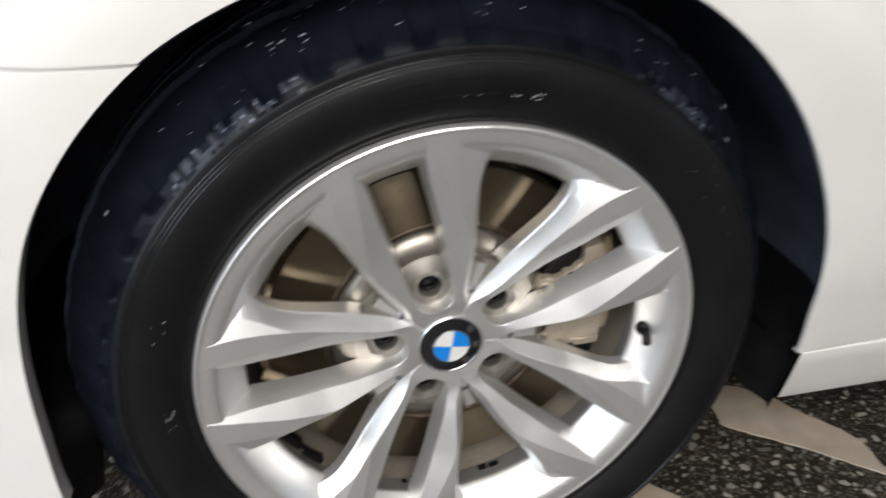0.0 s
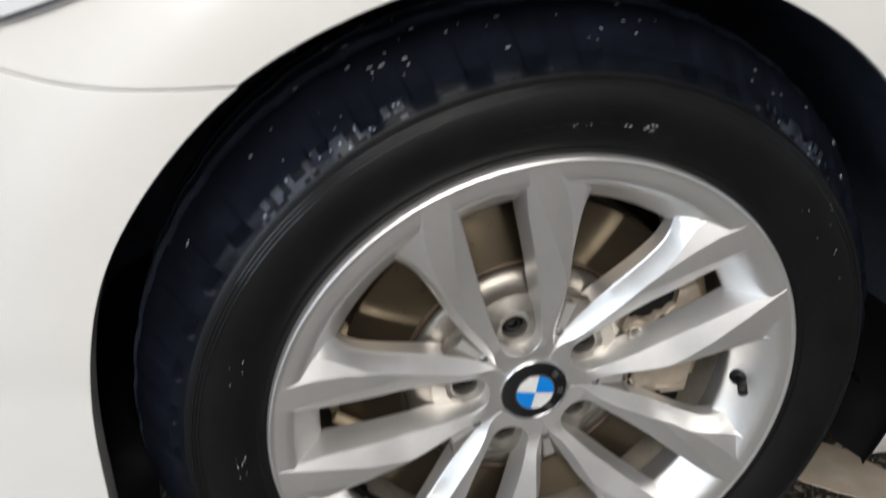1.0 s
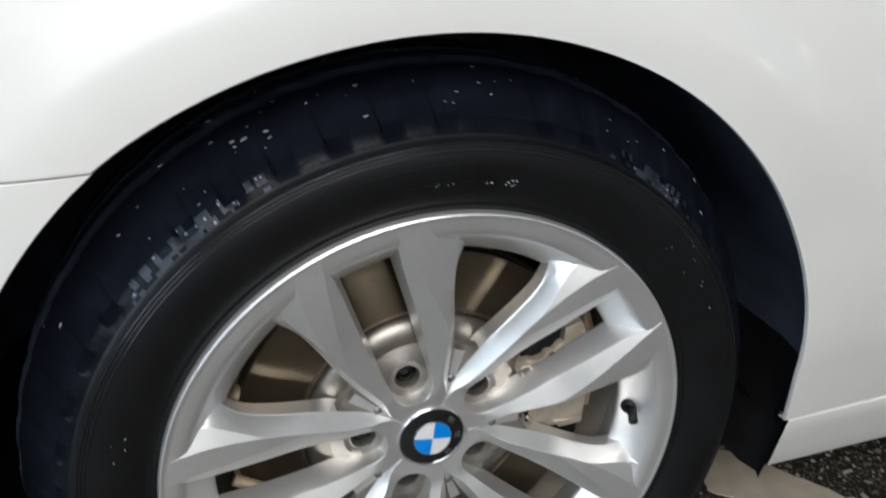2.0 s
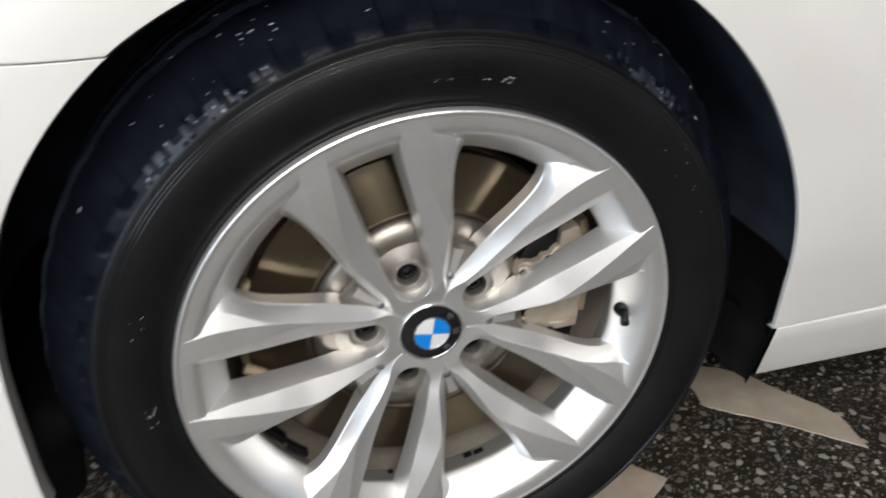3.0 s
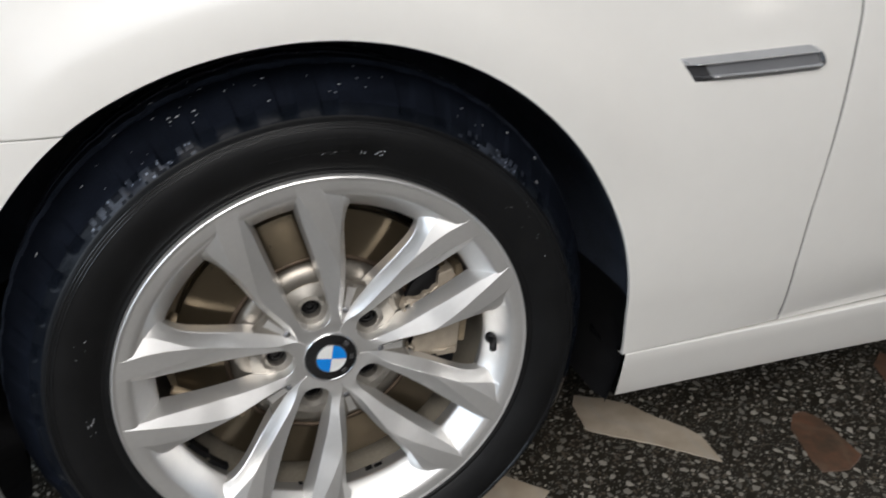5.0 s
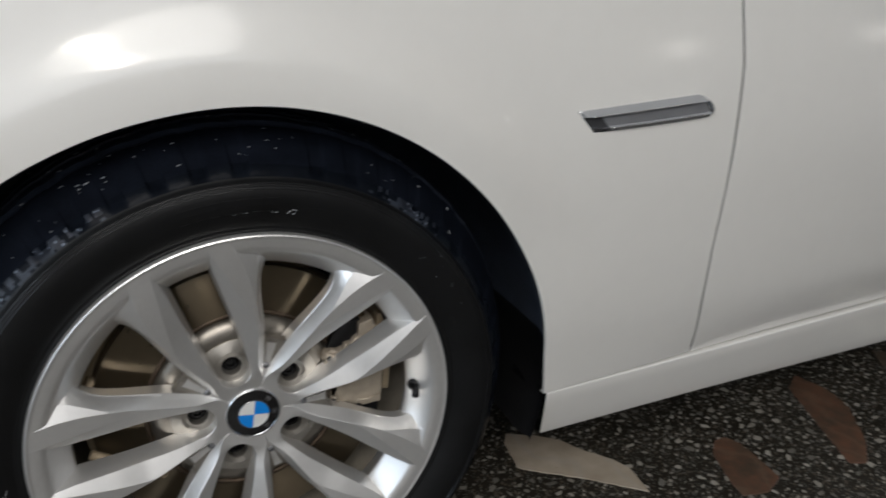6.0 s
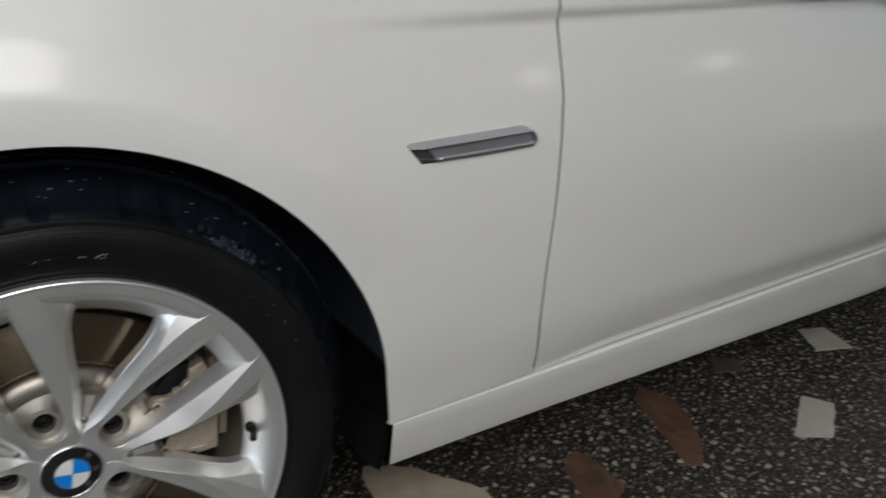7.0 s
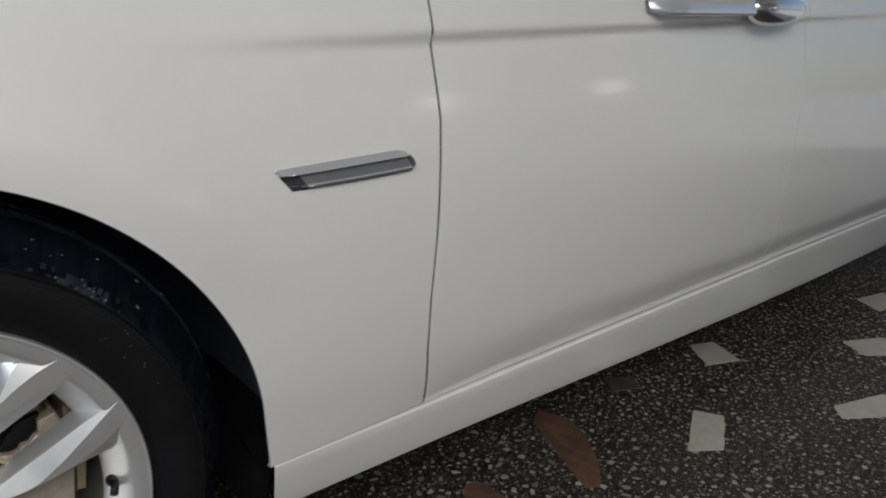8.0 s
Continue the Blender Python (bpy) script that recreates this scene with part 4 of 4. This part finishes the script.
tube(bm, [(0.1250, 0.0515, 0.3640), (0.1120, 0.0500, 0.3605)] + [(c[0] + (0.0082 - 0.00042 * q) * math.cos(-0.9 - q * 0.52), 0.0500, c[1] + (0.0082 - 0.00042 * q) * math.sin(-0.9 - q * 0.52)) for q in range(13)], 0.0021)
part("spring_clip", bm, CALIPER, caliper)
bm = bmesh.new()
tube(bm, [(0.1000, 0.0515, 0.3125), (0.1045, 0.0500, 0.3080), (0.1050, 0.0500, 0.3040), (0.1010, 0.0505, 0.3020)], 0.0018)
part("spring_clip", bm, CALIPER, caliper)
for pts, rad in (([(0.1290, 0.0525, 0.3715), (0.1400, 0.0518, 0.3700), (0.1590, 0.0528, 0.3765)], 0.0016), ([(0.1385, 0.0525, 0.3700), (0.1480, 0.0520, 0.3640), (0.1640, 0.0530, 0.3650)], 0.0013), ([(0.1300, 0.0525, 0.2985), (0.1450, 0.0518, 0.2965), (0.1600, 0.0528, 0.2990)], 0.0014)):
    bm = bmesh.new()
    tube(bm, pts, rad)
    part("rib", bm, CALIPER, caliper)
for x, z, rad in ((0.1585, 0.3940, 0.0032), (0.1530, 0.3360, 0.0075)):
    bm = bmesh.new()
    tube(bm, [(x, 0.0600, z), (x, 0.0500, z)], rad, 18)
    part("boss", bm, CALIPER, caliper, angle=35)
# flat black discs on the casting stand for the shade of its holes
for x, z, ra, rb in ((0.0985, 0.3675, 0.0040, 0.0040), (0.1015, 0.3070, 0.0026, 0.0030), (0.1260, 0.3770, 0.0040, 0.0022)):
    bm = bmesh.new()
    bmesh.ops.create_cone(bm, cap_ends=True, segments=18, radius1=1.0, radius2=1.0, depth=0.006)
    for v in bm.verts:
        v.co = Vector((x + ra * v.co.x, 0.0552 + v.co.z, z + rb * v.co.y))
    part("opening_shade", bm, BLACK, caliper, "black disc standing for a shaded hole in the caliper")
bm = bmesh.new()
tube(bm, [ring_pt(0.180, 159.5, 0.076), ring_pt(0.171, 160.5, 0.077), ring_pt(0.158, 163, 0.100)], 0.0085, 14)
part("lug", bm, SHIELD, shield)
bm = bmesh.new()
tube(bm, [ring_pt(0.178, 186, 0.060), ring_pt(0.150, 196, 0.060), ring_pt(0.125, 214, 0.062)], 0.0055, 10)
part("strap", bm, SHIELD, shield)
bm = bmesh.new()
bmesh.ops.create_uvsphere(bm, u_segments=16, v_segments=10, radius=0.011)
for v in bm.verts:
    v.co = Vector(ring_pt(0.078, -73, 0.0605)) + Vector((v.co.x, v.co.y * 0.6, v.co.z))
part("rusty_stud", bm, RUST, disc)

# pale specks on the tyre's shoulder and tread, put there as its wet glints
rnd = random.Random(3)
bm = bmesh.new()
for _ in range(95):
    ang = rnd.choice((rnd.gauss(112, 10), rnd.gauss(112, 14), rnd.gauss(65, 14)))
    y = rnd.choice((rnd.uniform(0.01, 0.05), rnd.uniform(0.05, 0.16)))
    rad = float(np.interp(y, [-0.0006, 0.0026, 0.0068, 0.0118, 0.032, 0.044, 0.06], [0.2945, 0.2995, 0.3055, 0.3085, 0.3225, 0.330, 0.3395]))
    size = 0.0002 + 0.0006 * rnd.random() ** 2
    m = Matrix.Translation(ring_pt(rad + 0.0004, ang, y)) @ Matrix.Rotation(radians(90 - ang + rnd.uniform(-12, 12)), 4, "Y") @ Matrix.Diagonal((size * rnd.uniform(1.5, 8), size, size * 0.8, 1))
    bmesh.ops.create_icosphere(bm, subdivisions=1, radius=1.0, matrix=m)
pale_speck = part("pale_speck", bm, PALE_SPECK, tyre, "pale specks standing for wet glints on the tyre")
tagged(pale_speck, kind="stuff")

# ---- stone pieces in the floor ----
def slab_piece(name, pts, mat, label, seed):
    """A broken stone plate let into the floor: edge points in order, chipped between."""
    rnd = random.Random(seed)
    bm = bmesh.new()
    loop = []
    pts = [(p[0] * (1 - f) + q[0] * f, p[1] * (1 - f) + q[1] * f) for p, q in zip(pts, pts[1:] + pts[:1]) for f in (0.04, 0.96)]
    for i, (x, y) in enumerate(pts):
        x2, y2 = pts[(i + 1) % len(pts)]
        n = max(2, int(math.hypot(x2 - x, y2 - y) / 0.012))
        for k in range(n):
            f = k / n
            j = 0.0012 if k else 0.0
            loop.append((x + (x2 - x) * f + rnd.uniform(-j, j), y + (y2 - y) * f + rnd.uniform(-j, j)))
    cx, cy = sum(p[0] for p in loop) / len(loop), sum(p[1] for p in loop) / len(loop)
    low = [bm.verts.new((x, y, 0.0003)) for x, y in loop]
    mid = [bm.verts.new((x, y, 0.0012)) for x, y in loop]
    top = [bm.verts.new((cx + (x - cx) * 0.985, cy + (y - cy) * 0.985, 0.0018)) for x, y in loop]
    m = len(loop)
    for i in range(m):
        bm.faces.new((low[i], low[(i + 1) % m], mid[(i + 1) % m], mid[i]))
        bm.faces.new((mid[i], mid[(i + 1) % m], top[(i + 1) % m], top[i]))
    bm.faces.new(top)
    return part("stone_slab", bm, mat, floor, label, smooth=False)


SLABS = []


def fragment(mat, label, *pts):
    SLABS.append(list(pts))
    slab_piece("stone_slab", list(pts), mat, label, len(SLABS) - 1)


fragment(CREAM, "long cream marble fragment", (0.475, 0.268), (0.459, 0.245), (0.447, 0.175), (0.457, 0.164), (0.538, 0.101), (0.613, 0.031), (0.617, 0.060), (0.621, 0.096), (0.609, 0.125), (0.580, 0.163), (0.555, 0.210), (0.519, 0.244))
fragment(CREAM, "cream marble fragment beside the tyre", (0.260, 0.13), (0.291, 0.098), (0.322, 0.065), (0.280, 0.035), (0.231, 0.009), (0.197, -0.023), (0.140, -0.003), (0.10, 0.06), (0.16, 0.13))
fragment(GREYSTONE, "blue-grey veined marble fragment", (-0.548, 0.223), (-0.488, 0.271), (-0.470, 0.260), (-0.424, 0.180), (-0.427, 0.174), (-0.502, 0.131), (-0.511, 0.145), (-0.530, 0.182))
fragment(PINKSTONE, "pale pink mottled marble fragment", (0.475, -0.034), (0.483, -0.047), (0.478, -0.057), (0.455, -0.092), (0.430, -0.105), (0.418, -0.090), (0.454, -0.049))
fragment(BROWNSTONE, "brown mottled marble fragment", (0.486, -0.052), (0.514, -0.059), (0.548, -0.071), (0.520, -0.110), (0.470, -0.130), (0.440, -0.112), (0.463, -0.086))
fragment(REDSTONE, "red-brown marble fragment", (0.808, 0.092), (0.833, 0.094), (0.845, 0.069), (0.840, 0.000), (0.836, -0.030), (0.790, -0.050), (0.745, -0.040), (0.754, 0.000), (0.777, 0.062))
fragment(REDSTONE, "long red-brown marble fragment", (1.123, 0.195), (1.138, 0.130), (1.125, 0.069), (1.062, -0.017), (1.005, -0.066), (0.976, -0.054), (1.000, 0.005), (1.039, 0.093), (1.072, 0.165))
fragment(WHITESTONE, "white marble fragment", (1.389, -0.023), (1.420, -0.081), (1.294, -0.150), (1.233, -0.105))
fragment(WHITESTONE, "white marble fragment", (1.687, 0.169), (1.758, 0.139), (1.709, 0.035), (1.617, 0.075))
fragment(WHITESTONE, "white marble fragment", (2.412, 0.027), (2.55, -0.005), (2.45, -0.075), (2.36, -0.06))
fragment(WHITESTONE, "white marble fragment", (2.041, -0.079), (2.16, -0.140), (2.08, -0.220), (1.995, -0.154))
fragment(WHITESTONE, "white marble fragment", (1.654, -0.215), (1.81, -0.265), (1.75, -0.345), (1.613, -0.251))
fragment(DARKSTONE, "dark brown marble fragment in the car's shade", (1.36, 0.200), (1.415, 0.150), (1.38, 0.11), (1.32, 0.14))


def inside(x, y, pts):
    hit = False
    for i, (x1, y1) in enumerate(pts):
        x2, y2 = pts[i - 1]
        if (y1 > y) != (y2 > y) and x < (x2 - x1) * (y - y1) / (y2 - y1) + x1:
            hit = not hit
    return hit


# marble chips in the cement
rnd = random.Random(7)
cells = {}
chips = []
for _ in range(64000):
    x, y = rnd.uniform(-0.95, 3.4), rnd.uniform(-0.62, 0.62)
    size = 0.0018 + 0.0082 * rnd.random() ** 1.55
    if any(inside(x, y, p) for p in SLABS if abs(x - p[0][0]) < 0.4):
        continue
    key = (int(x / 0.017 + 1000), int(y / 0.017 + 1000))
    if any((x - a) ** 2 + (y - b) ** 2 < (size + s + 0.0006) ** 2 for i in (-1, 0, 1) for j in (-1, 0, 1) for a, b, s in cells.get((key[0] + i, key[1] + j), ())):
        continue
    cells.setdefault(key, []).append((x, y, size))
    chips.append((x, y, size))


for _ in range(26000):
    x, y = rnd.uniform(-4.5, 3.4), rnd.uniform(-3.7, 4.3)
    if not (-0.96 < x < 3.41 and -0.63 < y < 0.63):
        chips.append((x, y, rnd.uniform(0.006, 0.013)))


def chip_outline(rnd, size):
    n = rnd.choice((4, 4, 5, 5, 6))
    turn, squeeze, spin = rnd.uniform(0, 6.28), rnd.uniform(0.4, 0.95), rnd.uniform(0, 6.28)
    out = []
    for k in range(n):
        a = turn + 6.28318 * k / n + rnd.uniform(-0.42, 0.42)
        r = size * rnd.uniform(0.7, 1.25)
        u, v = r * math.cos(a), r * math.sin(a) * squeeze
        out.append((u * math.cos(spin) - v * math.sin(spin), u * math.sin(spin) + v * math.cos(spin)))
    return out


near = sorted(((c[2] > 0.0046) and (0.30 < c[0] < 1.3) and (-0.25 < c[1] < 0.1), i) for i, c in enumerate(chips))[-300:]
single = {i for flag, i in near if flag}
verts, faces = [], []
for i, (x, y, size) in enumerate(chips):
    if i in single:
        continue
    o = chip_outline(rnd, size)
    b = len(verts)
    m = len(o)
    verts += [(x + u, y + v, 0.0002) for u, v in o] + [(x + u * 0.95, y + v * 0.95, 0.0009) for u, v in o]
    faces += [(b + k, b + (k + 1) % m, b + m + (k + 1) % m, b + m + k) for k in range(m)] + [tuple(range(b + m, b + 2 * m))]
me = bpy.data.meshes.new("stone_chips")
me.from_pydata(verts, [], faces)
me.materials.append(CHIP)
ob = tagged(new("stone_chips", me), "small pale marble chips set in the cement", kind="stuff")
ob.parent = floor
shapes = []
for k in range(14):
    o = chip_outline(rnd, 1.0)
    m = len(o)
    me = bpy.data.meshes.new("stone_chip")
    me.from_pydata([(u, v, 0.0002) for u, v in o] + [(u * 0.95, v * 0.95, 0.0009) for u, v in o], [],
                   [(q, (q + 1) % m, m + (q + 1) % m, m + q) for q in range(m)] + [tuple(range(m, 2 * m))])
    me.materials.append(CHIP_ONE)
    shapes.append(me)
for i in sorted(single):
    x, y, size = chips[i]
    ob = new("stone_chip", shapes[i % 14])
    ob.matrix_world = Matrix.Translation((x, y, 0)) @ Matrix.Rotation(rnd.uniform(0, 6.28), 4, "Z") @ Matrix.Diagonal((size, size, 1, 1))
    ob.parent = floor
